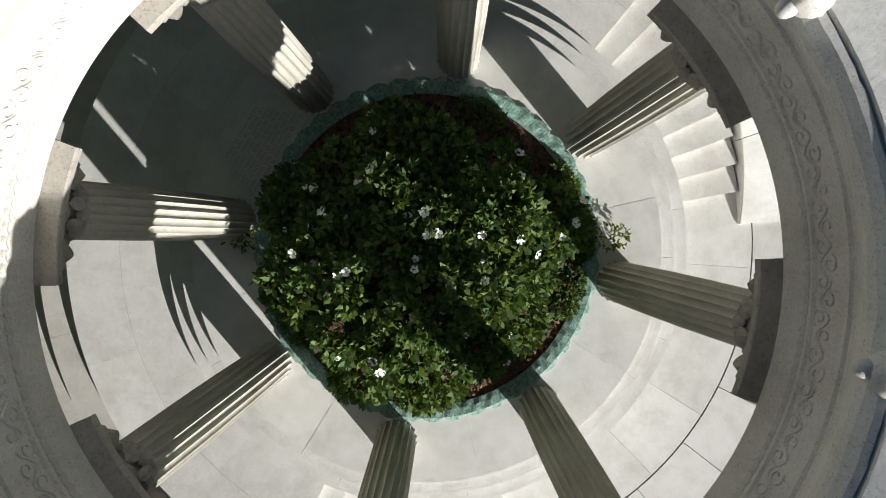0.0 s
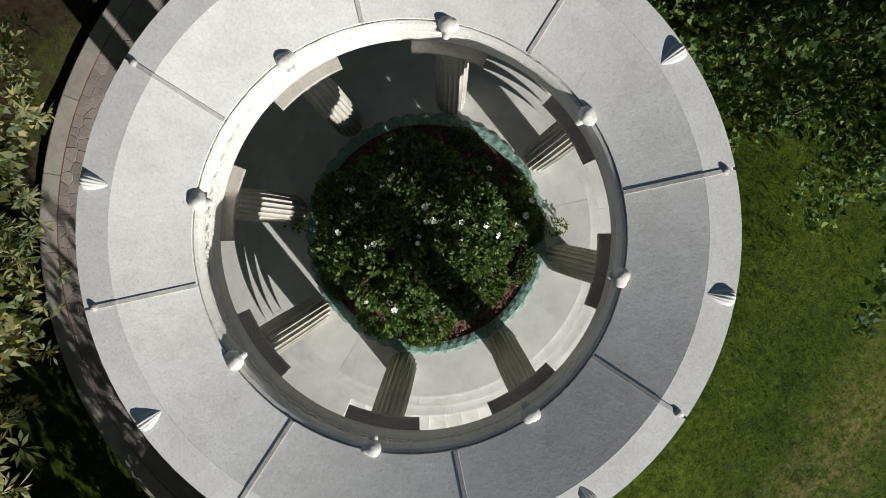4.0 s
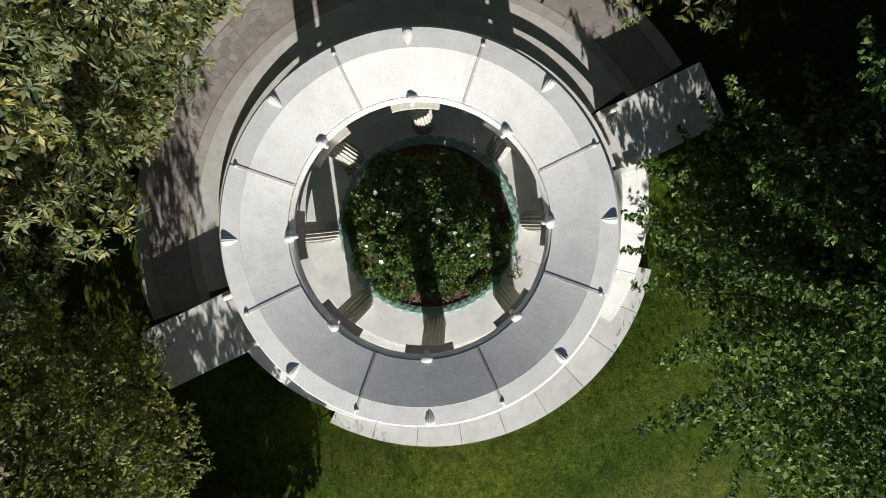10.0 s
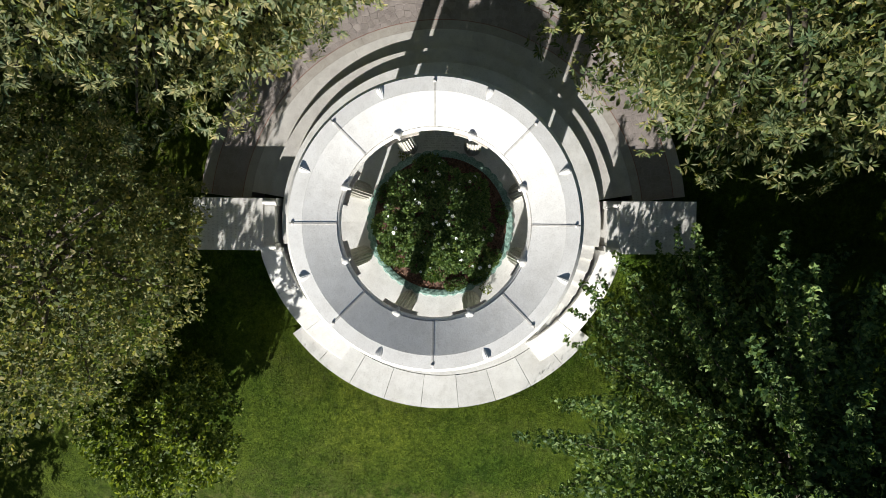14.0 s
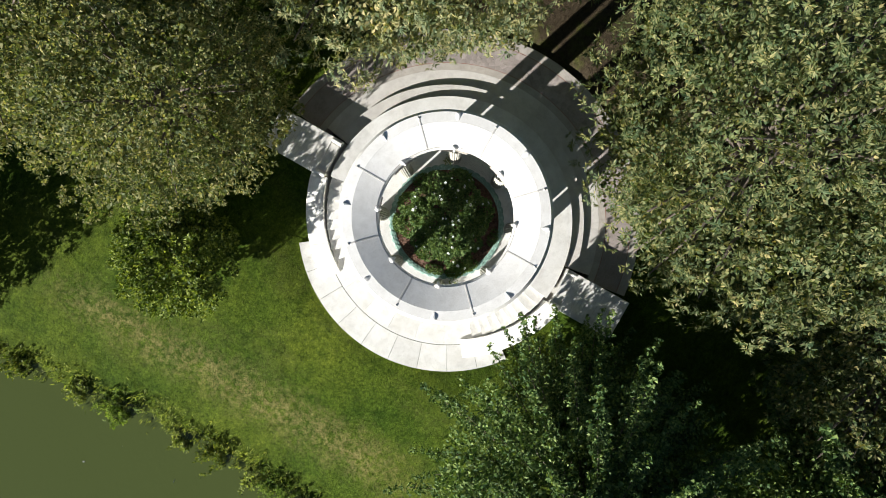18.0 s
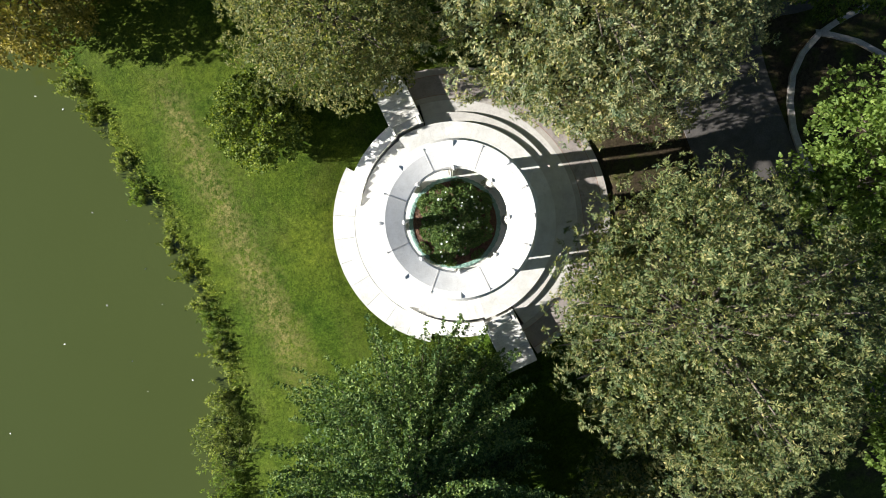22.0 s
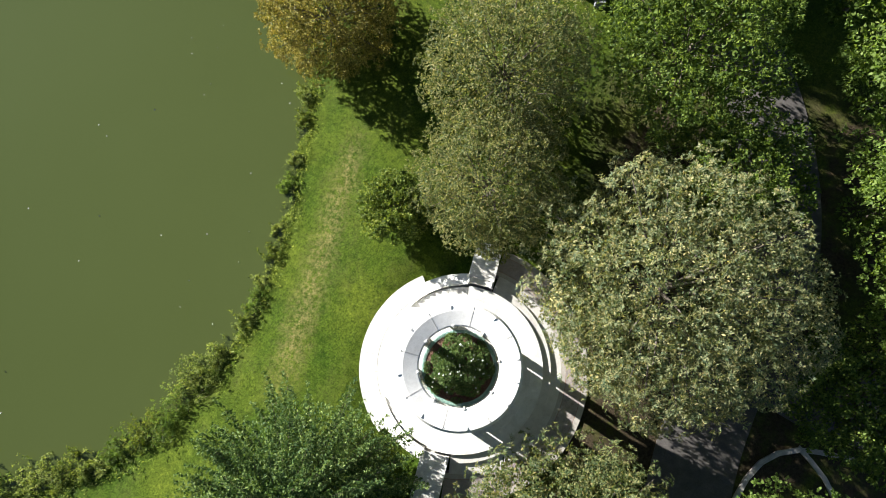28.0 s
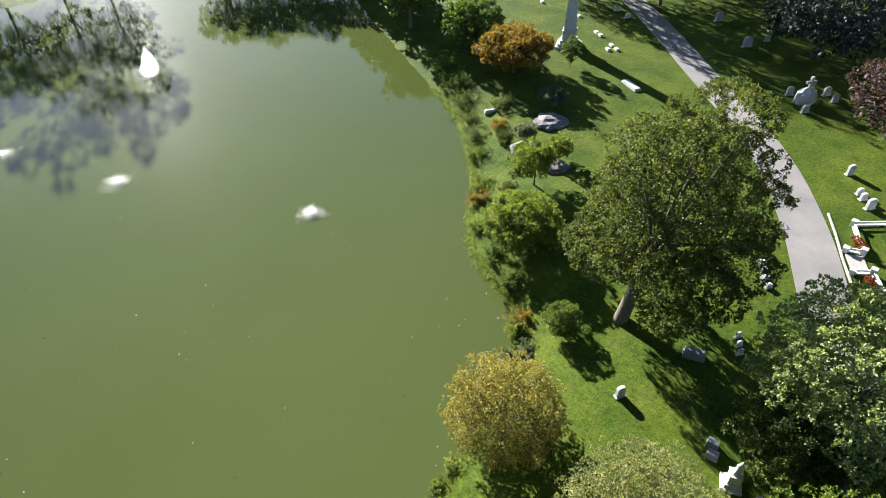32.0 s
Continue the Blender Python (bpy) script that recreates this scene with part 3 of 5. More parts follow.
for k in range(8):
    a = 45 * k + 22.5
    slab = revolve([(2.35, 5.965), (3.138, 6.168), (3.138, 6.206), (2.35, 6.003)], 45 * k + 0.25, 45 * k + 44.75, 14)
    part("roof_slab", slab, ROOF_STONE, rotunda)
    edge = revolve([(3.140, 6.168), (3.475, 6.150), (3.475, 6.203), (3.140, 6.206)], 45 * k + 0.25, 45 * k + 44.75, 14)
    part("cornice_slab", edge, ROOF_STONE, rotunda)
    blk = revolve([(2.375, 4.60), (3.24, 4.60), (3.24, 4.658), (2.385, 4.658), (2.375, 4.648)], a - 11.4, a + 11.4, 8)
    part("impost_block", blk, BLOCK_STONE, rotunda, "granite block over a capital, dark with grime and painted shade")
    turn = pose(0, 0, 0, 0, 0, 45 * k)
    strip = bmesh.new()
    vs = [strip.verts.new(turn @ Vector(p)) for p in ((2.352, -0.034, 5.97), (2.352, 0.034, 5.97), (2.352, 0.022, 6.014), (2.352, -0.022, 6.014),
                                                       (3.138, -0.034, 6.18), (3.138, 0.034, 6.18), (3.138, 0.022, 6.216), (3.138, -0.022, 6.216),
                                                       (3.37, -0.034, 6.16), (3.37, 0.034, 6.16), (3.37, 0.022, 6.214), (3.37, -0.022, 6.214))]
    for f in ((0, 1, 2, 3), (11, 10, 9, 8), (0, 4, 5, 1), (1, 5, 6, 2), (2, 6, 7, 3), (3, 7, 4, 0), (4, 8, 9, 5), (5, 9, 10, 6), (6, 10, 11, 7), (7, 11, 8, 4)):
        strip.faces.new([vs[i] for i in f])
    part("joint_strip", strip, LEAD, rotunda, "raised grey joint cover between roof slabs")
    # carved vine along the inner frieze: a winding stem with curled shoots
    vine = bmesh.new()
    runs = [[(45 * k + 45 * i / 60, 5.13 + 0.050 * math.sin(i / 60 * 9 * 2 * math.pi), 1.0) for i in range(61)]]
    for j in range(18):
        up = 1 if j % 2 == 0 else -1
        c = 45 * k + 45 * (j + 0.5) / 18
        runs.append([(c + math.degrees((0.065 - 0.05 * u / 14) * math.cos(u * 0.5 + j) / 2.52), 5.13 - up * 0.035 + (0.065 - 0.05 * u / 14) * math.sin(u * 0.5 + j), 0.8 - 0.03 * u) for u in range(14)])
    for run in runs:
        prev = None
        for aa, z, w in run:
            ca, sa = math.cos(radians(aa)), math.sin(radians(aa))
            ring = [vine.verts.new((r * ca, r * sa, z + dz)) for r, dz in ((2.532, 0.011 * w), (2.519, 0.005 * w), (2.519, -0.005 * w), (2.532, -0.011 * w))]
            if prev:
                for i in range(3):
                    vine.faces.new((prev[i], prev[i + 1], ring[i + 1], ring[i]))
            prev = ring
    part("vine_carving", vine, GRANITE, rotunda, "low carved vine on the inner frieze")
bead = revolve([(2.538, 4.925), (2.538, 4.98), (2.520, 4.975), (2.513, 4.952), (2.520, 4.93)], n=720)
for v in bead.verts:
    w = abs(math.sin(math.atan2(v.co.y, v.co.x) * 90))
    if math.hypot(v.co.x, v.co.y) < 2.53:
        v.co.z -= 0.022 * (1 - w)
part("bead_moulding", bead, GRANITE, rotunda, "beaded moulding under the inner frieze")


def column_mesh():
    n, flutes = 120, 20
    bm = bmesh.new()
    rings = []
    for z, r in ((0.0, 0.315), (0.05, 0.308), (0.10, 0.296), (0.8, 0.292), (1.8, 0.284), (2.8, 0.268), (3.6, 0.250), (3.98, 0.240), (4.01, 0.238), (4.08, 0.242)):
        ring = []
        for i in range(n):
            a = 2 * math.pi * i / n
            f = abs(math.sin(a * flutes / 2))
            rr = r - (0.030 * (f ** 0.7) if z < 4.0 else 0)
            ring.append(bm.verts.new((rr * math.cos(a), rr * math.sin(a), z)))
        rings.append(ring)
    for p, q in zip(rings, rings[1:]):
        for i in range(n):
            bm.faces.new((p[i], p[(i + 1) % n], q[(i + 1) % n], q[i]))
    bm.faces.new(rings[0][::-1])
    bm.faces.new(rings[-1])
    return bm


def capital_mesh():
    """A leafy bell with corner scrolls under a moulded abacus."""
    bm = revolve([(0.235, 4.10), (0.275, 4.12), (0.275, 4.15), (0.245, 4.17), (0.26, 4.35), (0.33, 4.50), (0.30, 4.52), (0.20, 4.52), (0.20, 4.10)], n=36)
    for ring, (z, r, n) in enumerate(((4.22, 0.275, 12), (4.34, 0.305, 12))):
        for i in range(n):
            a = 2 * math.pi * (i + 0.5 * ring) / n
            s = bmesh.ops.create_icosphere(bm, subdivisions=1, radius=0.06)
            bmesh.ops.transform(bm, matrix=Matrix.Translation((r * math.cos(a), r * math.sin(a), z)) @ Matrix.Rotation(a, 4, "Z") @ Matrix.Diagonal((0.7, 1.0, 1.7, 1)), verts=s["verts"])
    for i in range(4):
        a = math.pi / 4 + i * math.pi / 2
        s = bmesh.ops.create_cone(bm, cap_ends=True, segments=14, radius1=0.085, radius2=0.085, depth=0.10)
        bmesh.ops.transform(bm, matrix=Matrix.Translation((0.40 * math.cos(a), 0.40 * math.sin(a), 4.46)) @ Matrix.Rotation(a, 4, "Z") @ Matrix.Rotation(radians(90), 4, "X"), verts=s["verts"])
    pts = []
    for i in range(4):
        for u in (-0.8, -0.4, 0, 0.4, 0.8):
            a = i * math.pi / 2
            d = 0.40 - 0.07 * (1 - (u / 0.8) ** 2)
            w = u * 0.46
            pts.append((d * math.cos(a) - w * math.sin(a), d * math.sin(a) + w * math.cos(a)))
    lo = [bm.verts.new((x, y, 4.54)) for x, y in pts]
    hi = [bm.verts.new((x * 1.04, y * 1.04, 4.66)) for x, y in pts]
    for i in range(len(pts)):
        j = (i + 1) % len(pts)
        bm.faces.new((lo[i], lo[j], hi[j], hi[i]))
    bm.faces.new(lo[::-1])
    bm.faces.new(hi)
    bmesh.ops.translate(bm, vec=(0, 0, -0.062), verts=bm.verts)
    return bm


COL_R = 2.80
shaft = part("column", column_mesh(), COLUMN_STONE, rotunda, "tall fluted granite column", m=pose(COL_R * math.cos(radians(22.5)), COL_R * math.sin(radians(22.5)), 0, 0, 0, 22.5))
ccap = part("capital", capital_mesh(), BLOCK_STONE, shaft, "weathered leaf-and-scroll capital, shade mixed into its stone colour")
for k in range(1, 8):
    a = 22.5 + 45 * k
    o = put("column", shaft.data, rotunda, "tall fluted granite column", pose(COL_R * math.cos(radians(a)), COL_R * math.sin(radians(a)), 0, 0, 0, a))
    put("capital", ccap.data, o, "weathered leaf-and-scroll capital, shade mixed into its stone colour")

# outer and inner ornaments on the roof edge
def antefix(bm, size):
    """A hooded shell with shallow flutes, high and blunt at its outer end."""
    n = 28
    rings = []
    for u, w, h in ((0.0, 0.02, 0.02), (0.12, 0.22, 0.16), (0.3, 0.50, 0.42), (0.5, 0.75, 0.70), (0.7, 0.92, 0.95), (0.86, 0.95, 1.06), (0.96, 0.84, 1.0), (1.0, 0.66, 0.82)):
        ring = []
        for i in range(n + 1):
            a = math.pi * i / n
            f = 1 + 0.07 * math.cos(a * 14) * min(1, 2 * u)
            ring.append(bm.verts.new(((u - 0.5) * 2.0 * size, math.cos(a) * w * 0.58 * size * f, math.sin(a) * h * 0.5 * size * f - 0.1 * size)))
        rings.append(ring)
    for p, q in zip(rings, rings[1:]):
        for i in range(n):
            bm.faces.new((p[i], p[i + 1], q[i + 1], q[i]))
    bm.faces.new(rings[-1])
    return bm


def boss(bm, size):
    """A worn carved head with a ruff, jutting inward from the rim."""
    r = bmesh.ops.create_icosphere(bm, subdivisions=3, radius=size)
    for v in r["verts"]:
        w = 1 + 0.16 * noise.noise(v.co * 14) + 0.10 * noise.noise(v.co * 31)
        v.co = Vector((v.co.x * 0.9, v.co.y * 1.05, v.co.z * 0.95)) * w
        if v.co.x > 0:
            v.co.y *= 1 - 0.45 * v.co.x / size
    r = bmesh.ops.create_icosphere(bm, subdivisions=2, radius=size * 0.55)
    bmesh.ops.transform(bm, matrix=Matrix.Translation((size * 0.75, 0, -size * 0.25)) @ Matrix.Diagonal((1.1, 0.85, 0.8, 1)), verts=r["verts"])
    return bm


for k in range(8):
    a = 22.5 + 45 * k
    m = pose(0, 0, 0, 0, 0, a) @ pose(3.29, 0, 6.20, 0, 3, 0)
    part("antefix", antefix(bmesh.new(), 0.165), ROOF_STONE, rotunda, "small white stone hood on the cornice", smooth=True, m=m)
    bm = boss(bmesh.new(), 0.108)
    m = pose(0, 0, 0, 0, 0, a + 180) @ pose(-2.315, 0, 5.97, 0, 0, 0)
    part("lion_boss", bm, GRANITE, rotunda, "weathered carved boss on the inner rim", smooth=True, m=m)
    stud = bmesh.new()
    bmesh.ops.create_icosphere(stud, subdivisions=2, radius=0.045)
    part("stud", stud, LEAD, rotunda, m=pose(3.37 * math.cos(radians(45 * k)), 3.37 * math.sin(radians(45 * k)), 6.20))
rim = revolve([(2.346, 5.79), (2.346, 5.965), (2.330, 5.980), (2.302, 5.962), (2.272, 5.905), (2.268, 5.85), (2.29, 5.785)], n=256)
for v in rim.verts:
    w = 0.007 * noise.noise(v.co * 5) + 0.006 * noise.noise(v.co * 17)
    v.co += Vector((v.co.x, v.co.y, 2.0)).normalized() * w
part("inner_rim", rim, GRANITE, rotunda, "rolled inner stone rim")

# ---- platform, stairs, terrace ----
PLAT, LOW = -0.51, -1.95
COURT = PLAT - 0.36
fl = revolve([(0.5, -2.6), (3.40, -2.6), (3.40, -0.004), (2.3, -0.004), (2.3, -0.5), (0.5, -0.5)], n=128)
tagged(part("floor", fl, FLOOR_STONE, None), "smooth pale granite floor under the columns", "floor", kind="structure")
foot = thing("stylobate", "three low ring steps of pale granite round the columns", "steps")
for k in range(8):
    part("floor_slab", revolve([(2.31, -0.1), (3.40, -0.1), (3.40, 0.0), (2.31, 0.0)], 45 * k + 0.1, 45 * k + 44.9, 16), FLOOR_STONE, foot)
for i, (r0, r1) in enumerate(((3.402, 3.65), (3.652, 3.90))):
    for k in range(12):
        a0 = 30 * k + 11 * i
        z = -0.17 * (i + 1)
        part("step", revolve([(r0, -2.6), (r1, -2.6), (r1, z), (r0, z)], a0 + 0.03, a0 + 29.97, 12), FLOOR_STONE, foot)
platform = thing("platform", "curved pale granite platform before the columns", "platform")
for k in range(10):
    a0 = -98 + 19.6 * k
    part("slab", revolve([(3.902, -2.6), (4.72, -2.6), (4.72, PLAT), (3.902, PLAT)], a0 + 0.008, a0 + 19.592, 10), FLOOR_STONE, platform)
    b0 = max(-98.0, a0 - 8)
    b1 = a0 + 11.6 if k < 9 else 98.0
    part("slab", revolve([(4.724, -2.6), (5.55, -2.6), (5.55, PLAT), (4.724, PLAT)], b0 + 0.007, b1 - 0.007, 10), FLOOR_STONE, platform)
front = thing("front_steps", "two long curved granite steps down to the paved court", "steps")
for i, (r0, r1) in enumerate(((5.552, 6.10), (6.102, 6.80))):
    for k in range(9):
        a0 = -81 + 18 * k
        z = PLAT - 0.18 * (i + 1)
        part("step", revolve([(r0, -2.6), (r1, -2.6), (r1, z), (r0, z)], a0 + 0.01, a0 + 17.99, 9), STEP_STONE, front)
court = revolve([(6.802, -2.6), (8.62, -2.6), (8.62, COURT - 0.008), (6.802, COURT - 0.008)], -83.2, 83.2, 86)
tagged(part("court", court, PATIO_GROUT, None), "reddish mortar bed under the flagstone court", "paving", kind="structure")
terrace = thing("terrace", "lower pale granite terrace facing the pond", "terrace")
for k in range(6):
    a0 = 138 + 14 * k
    part("slab", revolve([(3.902, -3.4), (5.70, -3.4), (5.70, LOW), (3.902, LOW)], a0 + 0.025, a0 + 13.975, 8), FLOOR_STONE, terrace)
for k in range(9):
    a0 = 127 + 106 / 9 * k
    part("border_slab", revolve([(5.72, -3.6), (6.96, -3.6), (6.96, LOW + 0.01), (5.72, LOW + 0.01)], a0 + 0.06, a0 + 106 / 9 - 0.06, 8), FLOOR_STONE, terrace)
for sgn in (1, -1):
    st = thing("stair", "curved flight of granite steps down to the terrace", "stairs", "curved stairs")
    n = 9
    for i in range(n - 1):
        a0, a1 = 98 + (138 - 98) * i / (n - 1), 98 + (138 - 98) * (i + 1) / (n - 1)
        z = PLAT + (LOW - PLAT) * (i + 1) / n
        part("tread", revolve([(3.902, -3.4), (5.46, -3.4), (5.46, z), (3.902, z)], sgn * a0, sgn * a1, 6), FLOOR_STONE, st)
    par = thing("parapet", "sloping granite parapet beside the curved stairs", "parapet", "stair parapets")
    rows_per = 10
    for piece in range(3):
        bm = bmesh.new()
        rows = []
        for i in range(rows_per + 1):
            u = (piece + i / rows_per) / 3
            a = radians(sgn * (99 + (144 - 99) * u) + (0.05 if i == 0 else -0.05 if i == rows_per else 0) * sgn)
            ri, ro = 5.46 + 0.16 * (1 - u), 6.34 + 0.02 * (1 - u)
            z = PLAT + 0.10 + (LOW + 0.06 - PLAT - 0.10) * max(0.0, (u - 0.04) / 0.96)
            rows.append([bm.verts.new((r * math.cos(a), r * math.sin(a), zz)) for r, zz in ((ri, -3.4), (ro, -3.4), (ro, z - 0.02), (ro - 0.02, z), (ri + 0.02, z), (ri, z - 0.02))])
        for p, q in zip(rows, rows[1:]):
            for j in range(6):
                bm.faces.new((p[j], q[j], q[(j + 1) % 6], p[(j + 1) % 6]))
        bm.faces.new(rows[0])
        bm.faces.new(rows[-1][::-1])
        part("coping", bm, FLOOR_STONE, par)


def wing_wall(sgn):
    top = -0.16
    w = thing("wing_wall", "low broad granite wing wall with a cut inscription", "wall", "wing walls")
    flip = lambda a, b: sorted((sgn * a, sgn * b))
    bm = bmesh.new()
    box(bm, -0.98, 0.83, *flip(6.10, 8.70), -3.0, top, bevel=0.02)
    part("slab", bm, GRANITE, w)
    # hollow end between two scrolls
    bm = bmesh.new()
    box(bm, -0.72, 0.56, *flip(5.70, 6.098), -3.0, top - 0.05, bevel=0.02)
    part("end_block", bm, GRANITE, w)
    for x0, x1 in ((-0.98, -0.722), (0.562, 0.83)):
        bm = bmesh.new()
        box(bm, x0, x1, *flip(5.66, 6.096), -3.0, top - 0.06)
        part("cheek", bm, GRANITE, w)
        bm = bmesh.new()
        r = bmesh.ops.create_cone(bm, cap_ends=True, segments=20, radius1=0.095, radius2=0.095, depth=0.46)
        bmesh.ops.transform(bm, matrix=Matrix.Translation(((x0 + x1) / 2, sgn * 5.88, top - 0.02)) @ Matrix.Rotation(radians(90), 4, "X"), verts=r["verts"])
        part("scroll", bm, GRANITE, w, "rolled stone scroll")
    # letters, and bars for what cannot be read
    def line(i, words):
        y = sgn * (6.42 + 0.158 * i)
        cu = bpy.data.curves.new("inscription", "FONT")
        cu.body, cu.size, cu.extrude, cu.align_x, cu.align_y = words, 0.115, 0.002, "CENTER", "CENTER"
        cu.space_character = 1.25
        tmp = new("inscription", cu)
        me = bpy.data.meshes.new_from_object(tmp.evaluated_get(bpy.context.evaluated_depsgraph_get()))
        bpy.data.objects.remove(tmp)
        me.materials.clear()
        me.materials.append(DARK_LETTER)
        put("inscription", me, w, "cut letters", m=pose(-0.05, y, top + 0.004, 0, 0, 180 if sgn > 0 else 0))

    def bars(i, rng):
        y = sgn * (6.42 + 0.158 * i)
        bm = bmesh.new()
        x = -0.72
        while x < 0.55:
            wd = rng.uniform(0.05, 0.26)
            x1 = min(x + wd, 0.6)
            for xx in np.arange(x, x1, 0.052):
                box(bm, xx, xx + 0.011, y - 0.032, y + 0.032, top + 0.001, top + 0.004)
            x = x1 + 0.07
        tagged(part("letter_row", bm, DARK_LETTER, w, "row of worn cut letters"), kind="stuff")
    rng = random.Random(5 + sgn)
    for i in range(13):
        if sgn > 0 and i == 1:
            line(i, "LEADETH INTO ALL TRUTH")
        elif sgn > 0 and i == 2:
            line(i, "THE COMFORTER WHICH")
        else:
            bars(i, rng)


wing_wall(1)
wing_wall(-1)

# ---- planted bed ----
bed = thing("flower_bed", "round flower bed with a scalloped green copper edge", "flower bed")
soil = revolve([(0.01, -0.45), (2.32, -0.45), (2.32, -0.02), (1.6, 0.08), (0.01, 0.14)], n=64)
part("soil", soil, SOIL, bed)
sc = bmesh.new()
n = 384
rows = []
for i in range(n):
    a = 2 * math.pi * i / n
    ro = 2.43 + 0.06 * abs(math.sin(a * 24)) + 0.012 * abs(math.sin(a * 96))
    rows.append([sc.verts.new((r * math.cos(a), r * math.sin(a), z)) for r, z in ((2.25, 0.004), (ro, 0.004), (ro, 0.05), (2.43, 0.072 + 0.008 * math.sin(a * 48)), (2.33, 0.062 + 0.008 * math.sin(a * 72 + 1)), (2.25, 0.04))])
for i in range(n):
    p, q = rows[i], rows[(i + 1) % n]
    for j in range(6):
        sc.faces.new((p[j], q[j], q[(j + 1) % 6], p[(j + 1) % 6]))
part("edging", sc, COPPER, bed, "weathered green copper edging with scallops")

lr = np.random.default_rng(6)
la, lq = lr.uniform(0, 2 * math.pi, 2600), 2.28 * np.sqrt(lr.uniform(0.3, 1.0, 2600))
lp = np.stack([lq * np.cos(la), lq * np.sin(la), np.where(lq > 1.6, -0.02 + 0.1 * (2.32 - lq) / 0.72, 0.1) + 0.012], 1)
ld = np.stack([np.cos(la * 7), np.sin(la * 7), 0.25 * lr.random(2600)], 1)
v, q = leaf_cloud(lr, lp, ld / np.linalg.norm(ld, axis=1)[:, None], 2, 0.07, 0.045, 0.5)
tagged(put("leaf_litter", fast_mesh("leaf_litter", v, q, LEAF_LITTER), bed, "brown fallen leaves on the soil"), kind="stuff")


def petal_flower(name, r, rng):
    """An open flower: five cupped petals round a small eye."""
    v, f = [], []
    for i in range(5):
        a = 2 * math.pi * i / 5 + rng.uniform(-0.15, 0.15)
        for u, w, h in ((0.10, 0.10, 0.0), (0.55, 0.42, 0.16), (1.0, 0.34, 0.30)):
            for sd in (-1, 1):
                v.append((r * (u * math.cos(a) - sd * w * math.sin(a)), r * (u * math.sin(a) + sd * w * math.cos(a)), r * h))
        k = i * 6
        f += [(k, k + 1, k + 3, k + 2), (k + 2, k + 3, k + 5, k + 4)]
    return mesh_from(name, v, f, PETAL, True)


bush = thing("flowering_shrub", "tall leafy dark green shrub with scattered white flowers", "shrub")
rng = np.random.default_rng(3)
lobes = [(0.0, 0.0, 0.7, 1.35)]
for i in range(22):
    a, q = 2.399963 * i, math.sqrt((i + 0.5) / 22)
    rr = 1.74 * q
    if 150 < math.degrees(a) % 360 < 225 and rr > 1.2:
        rr *= 0.84
    lobes.append((rr * math.cos(a) - 0.05, rr * math.sin(a) + 0.1, 0.55 + 1.25 * (1 - q ** 2.2) + rng.uniform(-0.15, 0.25), rng.uniform(0.36, 0.58)))
stems = bmesh.new()
for l in lobes[1:]:
    limb(stems, (l[0] * 0.35, l[1] * 0.35, 0.0), (l[0], l[1], l[2]), 0.03, 0.01, 6)
part("stem", stems, BARK, bush, "thin woody stems")
p, d = crown_spots(rng, lobes, 5200, low=-0.75)
v, q = leaf_cloud(rng, p, d, 7, 0.105, 0.075, 0.8)
put("foliage", fast_mesh("foliage", v, q, LEAF_SHRUB), bush)
top = p[(d[:, 2] > 0.25)]
nor = d[(d[:, 2] > 0.25)]
fr = random.Random(9)
fm = [petal_flower("flower", r, fr) for r in (0.042, 0.052, 0.062)]
for i in range(86):
    j = fr.randrange(len(top))
    z = Vector(nor[j]) + Vector((fr.uniform(-0.5, 0.5), fr.uniform(-0.5, 0.5), 0.5))
    m = Matrix.Translation(Vector(top[j]) + Vector(nor[j]) * 0.09) @ z.to_track_quat("Z", "Y").to_matrix().to_4x4()
    put("flower", fm[i % 3], bush, "white open flower", m)
# low growth at the edge of the bed
for i, (a, r, n, sz) in enumerate(((195, 2.12, 260, 0.06), (218, 2.2, 320, 0.06), (236, 2.15, 260, 0.06), (60, 2.15, 200, 0.06), (120, 2.1, 260, 0.07), (280, 2.1, 220, 0.05), (15, 2.15, 160, 0.05))):
    x, y = r * math.cos(radians(a)), r * math.sin(radians(a))
    low = thing("ground_plant", "low sprig of small green leaves at the bed's edge", "plant", "edge plants")
    c = [(x, y, 0.08, 0.2), (x - 0.22 * math.sin(radians(a)), y + 0.22 * math.cos(radians(a)), 0.08, 0.16), (x + 0.2 * math.sin(radians(a)), y - 0.2 * math.cos(radians(a)), 0.08, 0.16)]
    pp, dd = crown_spots(rng, c, n, low=-0.1)
    vv, qq = leaf_cloud(rng, pp, dd, 4, sz, sz * 0.6, 0.8)
    put("foliage", fast_mesh("foliage", vv, qq, LEAF_SHRUB), low)
for a, r in ((216, 2.62), (28, 2.63)):
    x, y = r * math.cos(radians(a)), r * math.sin(radians(a))
    low = thing("weed", "sprig of weed growing from a floor joint", "plant", "weeds")
    pp, dd = crown_spots(rng, [(x, y, 0.08, 0.16), (x * 1.05, y * 1.05, 0.12, 0.12)], 60, low=0.0)
    vv, qq = leaf_cloud(rng, pp, dd, 3, 0.06, 0.035, 0.9)
    put("foliage", fast_mesh("foliage", vv, qq, LEAF_YELLOWGREEN), low)
